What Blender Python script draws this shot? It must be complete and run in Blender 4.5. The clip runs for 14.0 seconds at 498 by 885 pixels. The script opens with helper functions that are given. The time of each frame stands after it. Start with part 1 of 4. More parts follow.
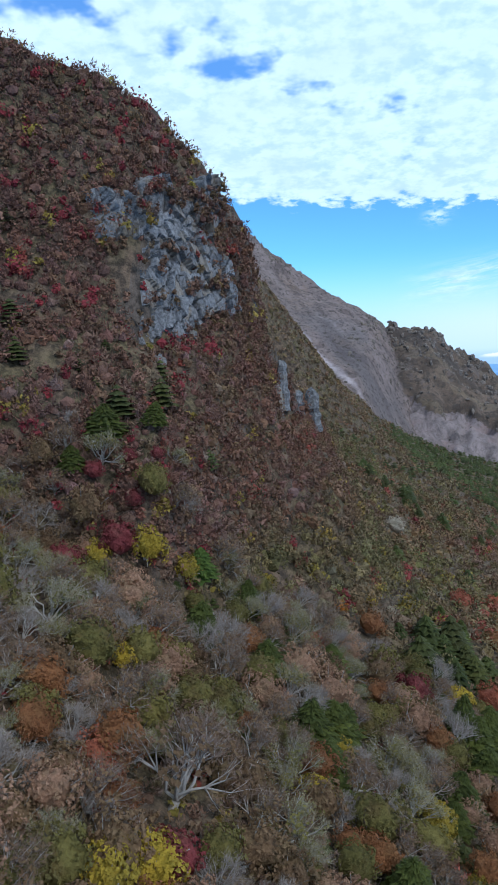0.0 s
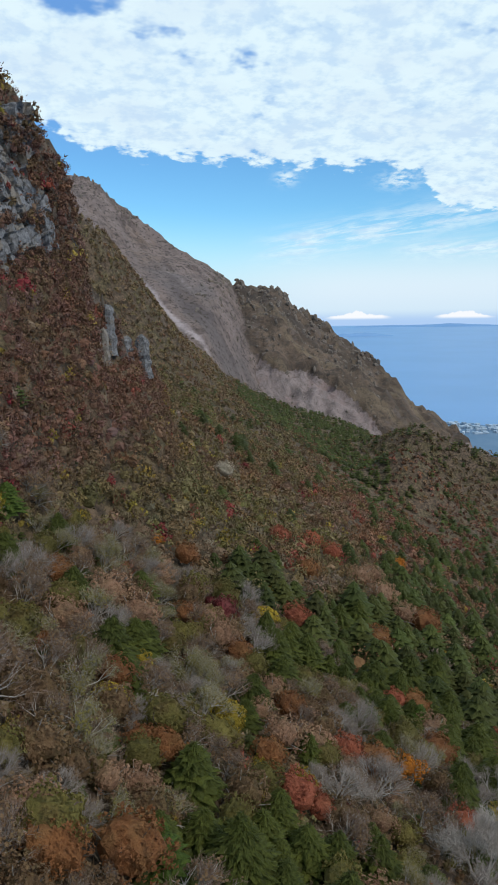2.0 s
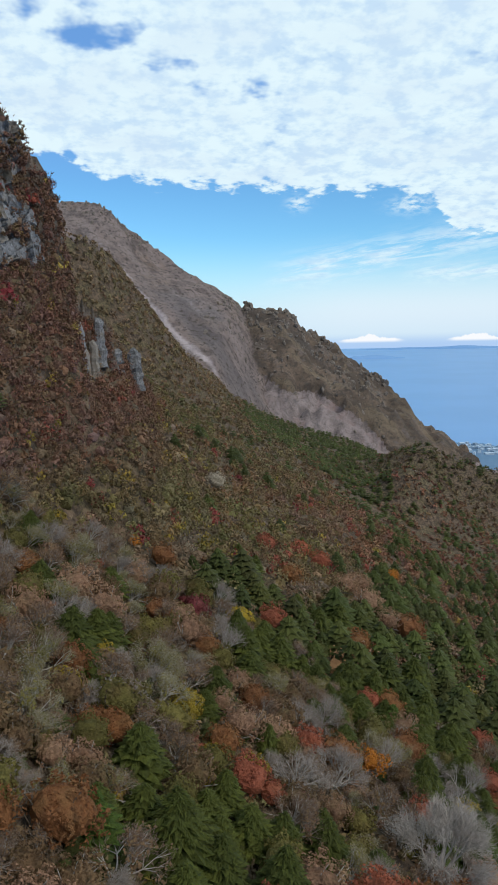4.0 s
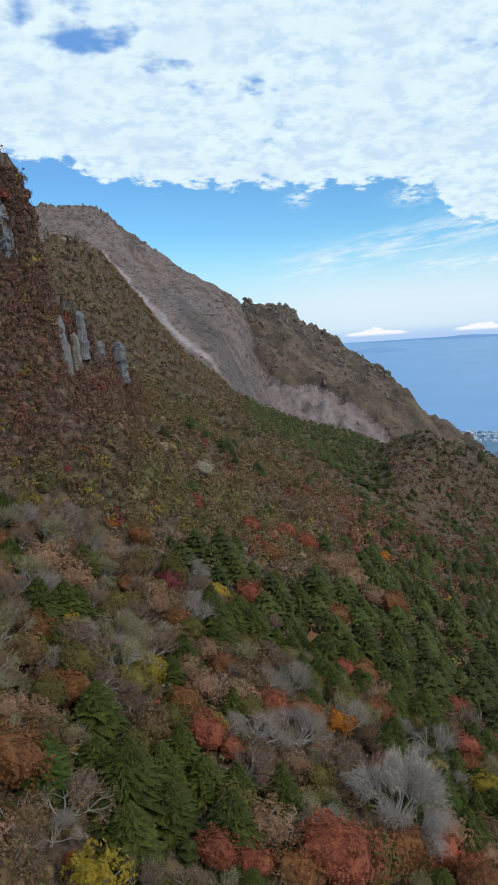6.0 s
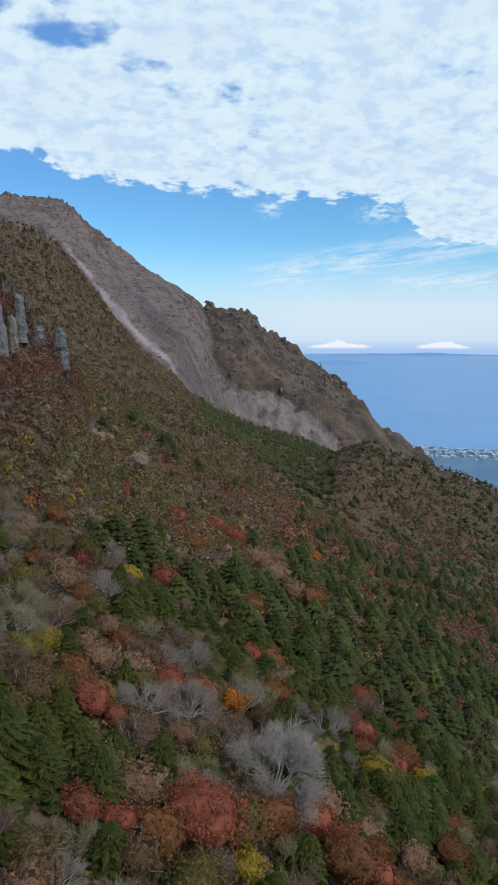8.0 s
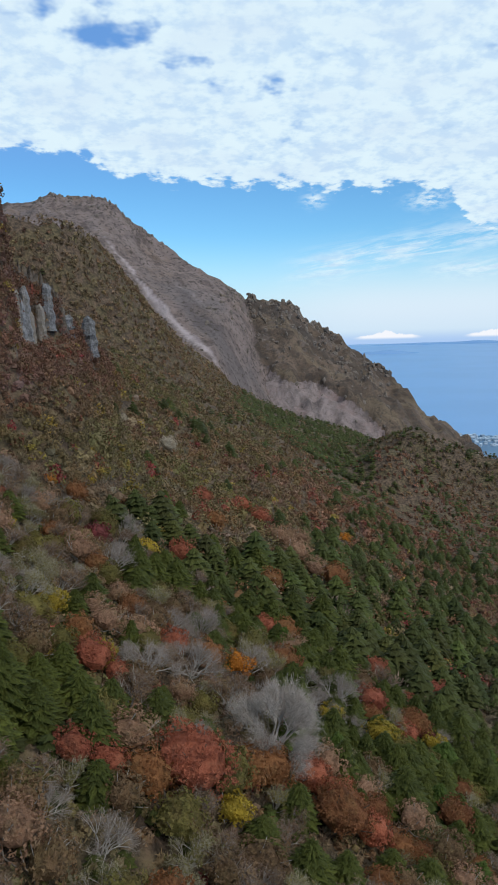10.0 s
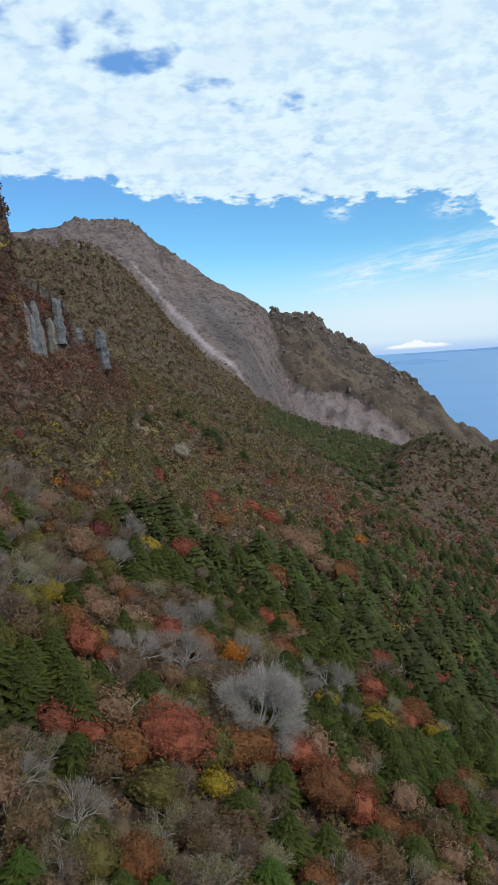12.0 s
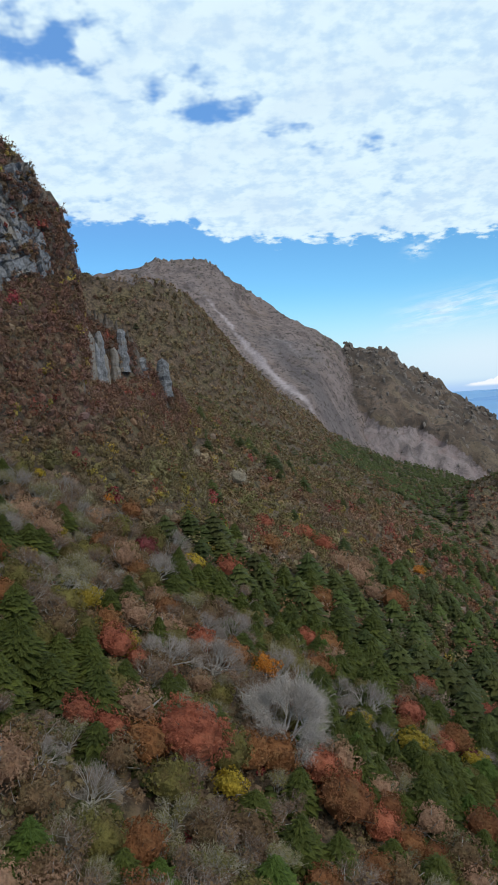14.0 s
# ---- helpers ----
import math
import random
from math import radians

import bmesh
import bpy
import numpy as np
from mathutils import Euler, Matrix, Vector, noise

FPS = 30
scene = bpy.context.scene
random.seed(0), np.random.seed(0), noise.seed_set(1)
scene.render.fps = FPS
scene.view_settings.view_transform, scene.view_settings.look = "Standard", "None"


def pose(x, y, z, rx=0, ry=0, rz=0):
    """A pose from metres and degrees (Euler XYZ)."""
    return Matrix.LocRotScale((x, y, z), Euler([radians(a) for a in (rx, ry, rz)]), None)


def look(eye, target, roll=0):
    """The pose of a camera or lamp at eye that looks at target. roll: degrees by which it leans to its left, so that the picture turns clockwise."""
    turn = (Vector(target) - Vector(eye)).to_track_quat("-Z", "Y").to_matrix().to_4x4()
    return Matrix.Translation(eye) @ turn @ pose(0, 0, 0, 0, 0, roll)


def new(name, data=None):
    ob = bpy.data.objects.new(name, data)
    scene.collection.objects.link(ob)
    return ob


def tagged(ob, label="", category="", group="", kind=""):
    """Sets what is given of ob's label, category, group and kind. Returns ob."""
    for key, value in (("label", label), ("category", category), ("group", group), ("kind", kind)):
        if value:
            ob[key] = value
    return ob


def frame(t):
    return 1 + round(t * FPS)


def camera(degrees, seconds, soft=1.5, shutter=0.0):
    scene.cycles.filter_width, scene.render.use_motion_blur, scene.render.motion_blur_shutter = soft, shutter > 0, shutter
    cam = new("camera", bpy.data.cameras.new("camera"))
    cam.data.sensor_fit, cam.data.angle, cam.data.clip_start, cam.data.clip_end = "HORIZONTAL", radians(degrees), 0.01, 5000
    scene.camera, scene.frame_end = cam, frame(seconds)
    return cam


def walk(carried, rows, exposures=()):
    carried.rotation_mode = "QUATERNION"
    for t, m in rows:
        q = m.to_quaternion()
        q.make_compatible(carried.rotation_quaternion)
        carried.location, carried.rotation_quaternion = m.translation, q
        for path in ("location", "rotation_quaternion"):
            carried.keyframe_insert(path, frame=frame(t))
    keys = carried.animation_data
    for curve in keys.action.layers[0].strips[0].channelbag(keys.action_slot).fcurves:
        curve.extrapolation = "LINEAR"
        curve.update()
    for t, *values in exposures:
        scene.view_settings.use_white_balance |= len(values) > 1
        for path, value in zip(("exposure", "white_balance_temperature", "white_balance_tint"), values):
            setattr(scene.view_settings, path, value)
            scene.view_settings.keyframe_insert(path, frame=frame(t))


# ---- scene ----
cam = camera(40.0, 14.0, 1.3)
EXPOSURES = [(0, 0.14, 5450, 9), (1.1, 0.08, 5750, 9), (1.7, 0.0, 6400, 9), (7.6, 0.0, 6450, 9.3), (8.0, -0.1, 6250, 11), (8.4, -0.12, 6250, 11), (8.9, -0.12, 6250, 11), (10.8, 0.0, 6400, 9.3), (14, 0.0, 6300, 8)]
PATH = [
    (0, (0.003, 0.0, 220.003), (-0.036, 1.979, 219.716), -2.9),
    (0.5, (1.149, -0.832, 219.349), (1.066, 1.148, 219.074), -0.2),
    (1, (2.306, -1.666, 218.698), (2.566, 0.288, 218.361), -1.4),
    (1.5, (3.474, -2.503, 218.049), (3.82, -0.57, 217.672), -0.9),
    (2, (4.65, -3.341, 217.404), (5.03, -1.423, 216.985), -1.1),
    (4.3, (10.157, -7.215, 214.468), (10.49, -5.274, 214.121), -1.9),
    (4.5, (10.637, -7.552, 214.216), (10.974, -5.612, 213.868), -2.5),
    (5, (11.849, -8.396, 213.587), (12.192, -6.46, 213.216), -2.3),
    (5.5, (13.063, -9.238, 212.96), (13.395, -7.299, 212.599), -2.9),
    (6, (14.279, -10.08, 212.336), (14.598, -8.138, 211.98), -3.8),
    (6.5, (15.495, -10.921, 211.714), (15.812, -8.98, 211.348), -2.9),
    (7, (16.711, -11.76, 211.094), (17.007, -9.814, 210.741), -4.2),
    (7.5, (17.925, -12.597, 210.477), (18.236, -10.653, 210.125), -3.6),
    (8, (19.137, -13.432, 209.863), (19.574, -11.511, 209.521), -0.2),
    (8.5, (20.346, -14.265, 209.25), (20.738, -12.336, 208.894), -1.2),
    (8.7, (20.823, -14.594, 209.008), (21.192, -12.666, 208.626), -1.3),
    (10.8, (25.836, -18.047, 206.464), (26.086, -16.091, 206.132), -3.3),
    (11, (26.308, -18.375, 206.223), (26.545, -16.416, 205.897), -3.7),
    (11.5, (27.477, -19.185, 205.624), (27.693, -17.221, 205.31), -3.2),
    (12, (28.637, -19.989, 205.027), (28.846, -18.024, 204.717), -4.2),
    (12.5, (29.785, -20.788, 204.432), (29.974, -18.82, 204.127), -3.7),
    (13, (30.922, -21.581, 203.839), (31.118, -19.613, 203.539), -4.2),
    (13.5, (32.046, -22.368, 203.248), (32.151, -20.391, 202.964), -2.7),
    (14, (33.156, -23.148, 202.659), (33.152, -21.157, 202.47), -4.3),
]
walk(cam, [(t, look(eye, target, roll)) for t, eye, target, roll in PATH], EXPOSURES)

# ---- world, sun ----
SUN_EL, SUN_AZ = 42.0, 140.0  # degrees; azimuth clockwise from the y axis


def node(tree, kind, **props):
    n = tree.nodes.new(kind)
    for key, value in props.items():
        setattr(n, key, value)
    return n


class Graph:
    """Short forms for shader nodes."""

    def __init__(self, tree):
        self.t = tree

    def put(self, socket, value):
        if hasattr(value, "is_output"):
            self.t.links.new(value, socket)
        else:
            socket.default_value = value

    def m(self, op, a, b=0.0, c=0.0, clamp=False):
        n = node(self.t, "ShaderNodeMath", operation=op, use_clamp=clamp)
        for k, v in enumerate((a, b, c)):
            self.put(n.inputs[k], v)
        return n.outputs[0]

    def step(self, x, lo, hi):
        n = node(self.t, "ShaderNodeMapRange", interpolation_type="SMOOTHSTEP")
        self.put(n.inputs[0], x)
        self.put(n.inputs[1], lo)
        self.put(n.inputs[2], hi)
        return n.outputs[0]

    def xyz(self, x, y, z=0.0):
        n = node(self.t, "ShaderNodeCombineXYZ")
        for k, v in enumerate((x, y, z)):
            self.put(n.inputs[k], v)
        return n.outputs[0]

    def split(self, v):
        n = node(self.t, "ShaderNodeSeparateXYZ")
        self.put(n.inputs[0], v)
        return n.outputs

    def noise(self, vec, scale, detail=3.0, rough=0.5, distortion=0.0):
        n = node(self.t, "ShaderNodeTexNoise")
        if vec is not None:
            self.put(n.inputs["Vector"], vec)
        n.inputs["Scale"].default_value = scale
        n.inputs["Detail"].default_value = detail
        n.inputs["Roughness"].default_value = rough
        n.inputs["Distortion"].default_value = distortion
        return n.outputs[0]

    def mix(self, f, a, b, blend="MIX"):
        n = node(self.t, "ShaderNodeMix", data_type="RGBA", blend_type=blend)
        self.put(n.inputs[0], f)
        self.put(n.inputs[6], a)
        self.put(n.inputs[7], b)
        return n.outputs[2]

    def bell(self, x, mid, width):
        d = self.m("DIVIDE", self.m("SUBTRACT", x, mid), width)
        return self.m("POWER", 2.718, self.m("MULTIPLY", self.m("MULTIPLY", d, d), -1.0))


def build_sky():
    world = bpy.data.worlds.new("sky")
    scene.world = world
    world.use_nodes = True
    t = world.node_tree
    t.nodes.clear()
    g = Graph(t)
    sky = node(t, "ShaderNodeTexSky", sky_type="NISHITA", sun_disc=False)
    sky.sun_elevation, sky.sun_rotation = radians(SUN_EL), radians(SUN_AZ)
    sky.altitude, sky.air_density, sky.dust_density, sky.ozone_density = 1200.0, 1.0, 0.6, 2.0
    d = node(t, "ShaderNodeTexCoord").outputs["Generated"]
    x, y, z = g.split(d)
    el = g.m("MULTIPLY", g.m("ARCSINE", z), 57.2958)
    az = g.m("MULTIPLY", g.m("ARCTAN2", x, y), 57.2958)
    den = g.m("ADD", g.m("MAXIMUM", z, 0.02), 0.14)
    flat = g.xyz(g.m("DIVIDE", x, den), g.m("DIVIDE", y, den))
    high = g.m("ADD", g.m("MAXIMUM", z, 0.02), 0.28)
    rounder = g.xyz(g.m("DIVIDE", x, high), g.m("DIVIDE", y, high))
    lumps = g.noise(flat, 3.0, 4.0, 0.55)
    puffs = g.noise(rounder, 13.0, 3.0, 0.5, 0.1)
    ragged = g.noise(rounder, 32.0, 3.0, 0.55)
    # the cloud deck, with its torn lane of blue
    lane = g.bell(g.m("ADD", el, g.m("MULTIPLY", az, 0.29)), SKY_LANE, 1.5)
    lane = g.m("MULTIPLY", lane, g.step(az, 16.0, 6.0))
    body = g.m("ADD", g.m("MULTIPLY", lumps, 0.55), g.m("MULTIPLY", puffs, 0.6))
    body = g.m("ADD", body, g.m("SUBTRACT", 0.06, g.m("MULTIPLY", lane, 0.15)))
    body = g.m("SUBTRACT", body, g.m("MULTIPLY", g.step(el, 19.0, 32.0), g.m("MULTIPLY", g.step(az, 6.0, -14.0), 0.13)))
    cover = g.step(body, 0.36, 0.52)
    edge = g.m("SUBTRACT", 11.0, g.m("MULTIPLY", az, 0.07))
    edge = g.m("ADD", edge, g.m("MULTIPLY", g.step(az, -1.0, -3.5), 1.2))
    edge = g.m("SUBTRACT", edge, g.m("MULTIPLY", g.step(az, 24.0, 27.5), 3.0))
    wob = g.m("ADD", g.m("MULTIPLY", g.m("SUBTRACT", puffs, 0.5), 3.0), g.m("MULTIPLY", g.m("SUBTRACT", ragged, 0.5), 1.6))
    rim = g.step(g.m("SUBTRACT", g.m("ADD", el, wob), edge), -0.15, 0.5)
    deck = g.m("MULTIPLY", cover, rim)
    # thin streaks under the deck
    streak = g.noise(g.xyz(g.m("MULTIPLY", az, 0.22), g.m("SUBTRACT", g.m("MULTIPLY", el, 1.7), g.m("MULTIPLY", az, 0.22))), 1.0, 5.0, 0.65, 0.4)
    band = g.bell(g.m("SUBTRACT", el, g.m("MULTIPLY", az, 0.155)), 1.55, 1.15)
    band = g.m("MULTIPLY", band, g.step(az, 10.5, 16.0))
    low = g.m("MULTIPLY", g.bell(el, 3.3, 0.7), g.step(az, 21.0, 27.0))
    wisp = g.m("MULTIPLY", g.m("MAXIMUM", band, low), g.step(streak, 0.36, 0.62))
    tuft = g.m("MULTIPLY", g.m("MULTIPLY", g.bell(el, 9.0, 0.5), g.bell(az, 14.6, 0.8)), g.step(ragged, 0.35, 0.6))
    tuft2 = g.m("MULTIPLY", g.m("MULTIPLY", g.bell(el, 8.5, 0.6), g.bell(az, 23.5, 1.5)), g.step(ragged, 0.35, 0.65))
    thin = g.m("MAXIMUM", g.m("MULTIPLY", wisp, 0.85), g.m("MAXIMUM", tuft, tuft2))
    cloud = g.m("MAXIMUM", deck, thin)
    # small white clouds on the horizon
    along = g.noise(g.xyz(az, g.m("MULTIPLY", el, 0.4)), 0.9, 4.0, 0.6)
    patch = g.m("MAXIMUM", g.bell(az, 20.3, 2.2), g.bell(az, 28.6, 1.9))
    top = g.m("ADD", -1.95, g.m("MULTIPLY", patch, g.m("MULTIPLY", along, 1.1)))
    cumulus = g.m("MULTIPLY", g.step(g.m("SUBTRACT", top, el), 0.0, 0.12), g.step(el, -2.1, -1.85))
    cumulus = g.m("MULTIPLY", cumulus, g.step(patch, 0.15, 0.5))
    # colours
    blue = g.mix(1.0, sky.outputs[0], (SKY_GAIN * 0.64, SKY_GAIN * 1.08, SKY_GAIN * 1.3, 1), "MULTIPLY")
    hazy = g.m("MULTIPLY", g.step(el, 7.0, -1.5), 0.85)
    blue = g.mix(hazy, blue, (0.66, 0.82, 0.98, 1))
    veil = g.m("MULTIPLY", g.m("MULTIPLY", g.bell(el, 0.6, 2.2), g.step(az, 5.0, 20.0)), 0.55)
    blue = g.mix(veil, blue, (0.83, 0.91, 1.0, 1))
    blue = g.mix(g.m("MULTIPLY", g.step(el, -1.2, -2.3), 0.9), blue, (0.42, 0.60, 0.90, 1))
    blue = g.mix(g.m("MULTIPLY", g.step(el, 9.0, 16.0), 0.55), blue, (0.20, 0.42, 0.88, 1))
    shade = g.step(g.m("ADD", g.m("MULTIPLY", puffs, 0.6), g.m("MULTIPLY", ragged, 0.4)), 0.38, 0.58)
    white = g.mix(shade, (0.60, 0.78, 0.95, 1), (0.80, 0.95, 1.0, 1))
    white = g.mix(g.m("MULTIPLY", g.step(lumps, 0.42, 0.66), 0.35), white, (0.66, 0.79, 0.93, 1))
    colour = g.mix(g.m("MULTIPLY", cloud, 0.96), blue, white)
    colour = g.mix(cumulus, colour, (0.95, 0.96, 0.99, 1))
    back = node(t, "ShaderNodeBackground")
    g.put(back.inputs[0], colour)
    back.inputs[1].default_value = 1.0
    out = node(t, "ShaderNodeOutputWorld")
    t.links.new(back.outputs[0], out.inputs[0])


SKY_GAIN, SKY_LANE = 0.11, 20.6
build_sky()

sun = new("sun", bpy.data.lights.new("sun", "SUN"))
sun.data.energy, sun.data.angle, sun.data.color = 1.6, radians(11), (1.0, 0.95, 0.86)
a, e = radians(SUN_AZ), radians(SUN_EL)
sun.matrix_world = look((0, 0, 400), (-math.sin(a) * math.cos(e), -math.cos(a) * math.cos(e), 400 - math.sin(e)))

# ---- materials ----


def material(name):
    mat = bpy.data.materials.new(name)
    mat.use_nodes = True
    mat.node_tree.nodes.clear()
    g = Graph(mat.node_tree)
    out = node(mat.node_tree, "ShaderNodeOutputMaterial")
    bsdf = node(mat.node_tree, "ShaderNodeBsdfPrincipled")
    mat.node_tree.links.new(bsdf.outputs[0], out.inputs[0])
    bsdf.inputs["Specular IOR Level"].default_value = 0.25
    return mat, g, bsdf, out


def rgba(c):
    return (c[0], c[1], c[2], 1.0)


def leaf_material(name, dark, light, odd, spread=0.3, glow=0.25):
    """Leaves: tint by tree, by leaf and by patch, with light coming through them."""
    mat, g, bsdf, out = material(name)
    tree = mat.node_tree
    one = node(tree, "ShaderNodeObjectInfo").outputs["Random"]
    geo = node(tree, "ShaderNodeNewGeometry")
    leaf = geo.outputs["Random Per Island"]
    patch = g.noise(geo.outputs["Position"], 0.55, 3.0)
    f = g.m("ADD", g.m("MULTIPLY", leaf, spread), g.m("MULTIPLY", one, 1.0 - spread), clamp=True)
    c = g.mix(f, rgba(dark), rgba(light))
    c = g.mix(g.m("MULTIPLY", g.step(patch, 0.45, 0.7), 0.6), c, rgba(odd))
    fine = g.noise(geo.outputs["Position"], 4.5, 4.0, 0.65)
    f = g.m("ADD", 0.45, g.m("MULTIPLY", fine, 1.1))
    c = g.mix(1.0, c, g.xyz(f, f, f), "MULTIPLY")
    bump = node(tree, "ShaderNodeBump")
    bump.inputs["Strength"].default_value = 0.9
    bump.inputs["Distance"].default_value = 0.25
    g.put(bump.inputs["Height"], fine)
    tree.links.new(bump.outputs[0], bsdf.inputs["Normal"])
    g.put(bsdf.inputs["Base Color"], c)
    bsdf.inputs["Roughness"].default_value = 0.75
    lit = node(tree, "ShaderNodeBsdfTranslucent")
    g.put(lit.inputs[0], c)
    mixed = node(tree, "ShaderNodeMixShader")
    mixed.inputs[0].default_value = glow
    tree.links.new(bsdf.outputs[0], mixed.inputs[1])
    tree.links.new(lit.outputs[0], mixed.inputs[2])
    tree.links.new(mixed.outputs[0], out.inputs[0])
    return mat


def bark_material(name, dark, light):
    mat, g, bsdf, out = material(name)
    tree = mat.node_tree
    geo = node(tree, "ShaderNodeNewGeometry")
    one = node(tree, "ShaderNodeObjectInfo").outputs["Random"]
    n = g.noise(geo.outputs["Position"], 6.0, 4.0)
    f = g.m("ADD", g.m("MULTIPLY", n, 0.6), g.m("MULTIPLY", one, 0.4), clamp=True)
    g.put(bsdf.inputs["Base Color"], g.mix(f, rgba(dark), rgba(light)))
    bsdf.inputs["Roughness"].default_value = 0.9
    return mat


def tint_material(name, glow=0.2):
    """Far woods: each plant's own colour is carried by the mesh."""
    mat, g, bsdf, out = material(name)
    tree = mat.node_tree
    tint = node(tree, "ShaderNodeAttribute", attribute_name="tint").outputs["Color"]
    geo = node(tree, "ShaderNodeNewGeometry")
    fine = g.noise(geo.outputs["Position"], 2.4, 5.0, 0.68)
    f = g.m("ADD", 0.55, g.m("ADD", g.m("MULTIPLY", geo.outputs["Random Per Island"], 0.32), g.m("MULTIPLY", fine, 0.5)))
    c = g.mix(1.0, tint, g.xyz(f, f, f), "MULTIPLY")
    bump = node(tree, "ShaderNodeBump")
    bump.inputs["Strength"].default_value = 0.6
    bump.inputs["Distance"].default_value = 0.5
    g.put(bump.inputs["Height"], fine)
    tree.links.new(bump.outputs[0], bsdf.inputs["Normal"])
    g.put(bsdf.inputs["Base Color"], c)
    bsdf.inputs["Roughness"].default_value = 0.8
    return mat


def rock_material(name, dark, light, stain, size=1.0, lichen=0.3):
    mat, g, bsdf, out = material(name)
    tree = mat.node_tree
    pos = node(tree, "ShaderNodeNewGeometry").outputs["Position"]
    fine = g.noise(pos, 2.2 / size, 8.0, 0.65)
    broad = g.noise(pos, 0.25 / size, 4.0, 0.6)
    sx, sy, sz = g.split(pos)
    seep = g.noise(g.xyz(sx, sy, g.m("MULTIPLY", sz, 0.18)), 0.7 / size, 5.0, 0.6)
    block = node(tree, "ShaderNodeObjectInfo").outputs["Random"]
    c = g.mix(g.m("ADD", g.m("MULTIPLY", g.step(fine, 0.3, 0.7), 0.6), g.m("MULTIPLY", block, 0.4)), rgba(dark), rgba(light))
    c = g.mix(g.m("MULTIPLY", g.step(block, 0.80, 0.9), 0.5), c, rgba(stain))
    c = g.mix(g.m("MULTIPLY", g.step(broad, 0.5, 0.7), lichen), c, rgba(stain))
    c = g.mix(g.m("MULTIPLY", g.step(seep, 0.52, 0.7), 0.55), c, rgba([v * 0.45 for v in dark]))
    g.put(bsdf.inputs["Base Color"], c)
    bsdf.inputs["Roughness"].default_value = 0.9
    bump = node(tree, "ShaderNodeBump")
    bump.inputs["Strength"].default_value = 0.8
    bump.inputs["Distance"].default_value = 0.35 * size
    g.put(bump.inputs["Height"], fine)
    tree.links.new(bump.outputs[0], bsdf.inputs["Normal"])
    return mat


def ground_material():
    """Leaf litter and low scrub near; grass, lava rock and scree on the far mountain, by zone."""
    mat, g, bsdf, out = material("mountainside")
    tree = mat.node_tree
    pos = node(tree, "ShaderNodeNewGeometry").outputs["Position"]
    zone = node(tree, "ShaderNodeAttribute", attribute_name="zone")
    scree, scarp, lava = g.split(zone.outputs["Color"])
    ash = zone.outputs["Alpha"]
    grass = node(tree, "ShaderNodeAttribute", attribute_name="grass").outputs["Fac"]
    px, py, pz = g.split(pos)
    mid = g.noise(pos, 0.12, 5.0, 0.6)
    far = g.noise(pos, 0.03, 8.0, 0.68)
    tuft = g.noise(pos, 0.75, 5.0, 0.7)
    soil = g.mix(g.step(tuft, 0.36, 0.66), (0.044, 0.031, 0.022, 1), (0.155, 0.103, 0.068, 1))
    soil = g.mix(g.m("MULTIPLY", g.step(mid, 0.42, 0.62), 0.45), soil, g.mix(g.step(tuft, 0.36, 0.64), (0.038, 0.034, 0.014, 1), (0.140, 0.118, 0.046, 1)))
    upward = g.split(node(tree, "ShaderNodeNewGeometry").outputs["True Normal"])[2]
    cliff = g.mix(g.step(tuft, 0.35, 0.65), (0.036, 0.028, 0.023, 1), (0.120, 0.094, 0.078, 1))
    soil = g.mix(g.m("MULTIPLY", g.step(upward, 0.42, 0.22), 0.85), soil, cliff)
    turf = g.mix(g.step(far, 0.38, 0.62), (0.072, 0.051, 0.039, 1), (0.168, 0.116, 0.084, 1))
    turf = g.mix(g.m("MULTIPLY", g.step(mid, 0.50, 0.62), 0.8), turf, (0.052, 0.039, 0.032, 1))
    knoll = g.noise(pos, 0.045, 6.0, 0.7, 0.8)
    turf = g.mix(g.m("MULTIPLY", g.step(knoll, 0.54, 0.62), 0.85), turf, (0.128, 0.098, 0.084, 1))
    rib = g.noise(g.xyz(g.m("ADD", g.m("MULTIPLY", px, 0.55), g.m("MULTIPLY", py, 0.83)), g.m("SUBTRACT", g.m("MULTIPLY", py, 0.10), g.m("MULTIPLY", px, 0.15))), 0.055, 6.0, 0.65, 0.7)
    turf = g.mix(g.m("MULTIPLY", g.step(rib, 0.52, 0.62), 0.6), turf, (0.180, 0.132, 0.086, 1))
    turf = g.mix(g.m("MULTIPLY", g.step(rib, 0.46, 0.36), 0.7), turf, (0.058, 0.046, 0.040, 1))
    c = g.mix(grass, soil, turf)
    slope = g.noise(pos, 0.05, 9.0, 0.7, 0.6)
    stone = g.mix(g.step(slope, 0.36, 0.64), (0.095, 0.071, 0.064, 1), (0.235, 0.173, 0.156, 1))
    stone = g.mix(g.m("MULTIPLY", g.step(far, 0.5, 0.68), 0.5), stone, (0.200, 0.135, 0.095, 1))
    across = g.m("ADD", g.m("MULTIPLY", px, 0.90), g.m("MULTIPLY", py, 0.44))
    along = g.m("SUBTRACT", g.m("MULTIPLY", py, 0.09), g.m("MULTIPLY", px, 0.044))
    gully = g.noise(g.xyz(across, along), 0.07, 6.0, 0.62)
    stones = g.noise(pos, 0.22, 6.0, 0.7)
    stone = g.mix(g.m("MULTIPLY", g.step(gully, 0.40, 0.62), 0.6), stone, (0.240, 0.185, 0.174, 1))
    stone = g.mix(g.m("MULTIPLY", g.step(stones, 0.53, 0.64), 0.75), stone, (0.066, 0.050, 0.045, 1))
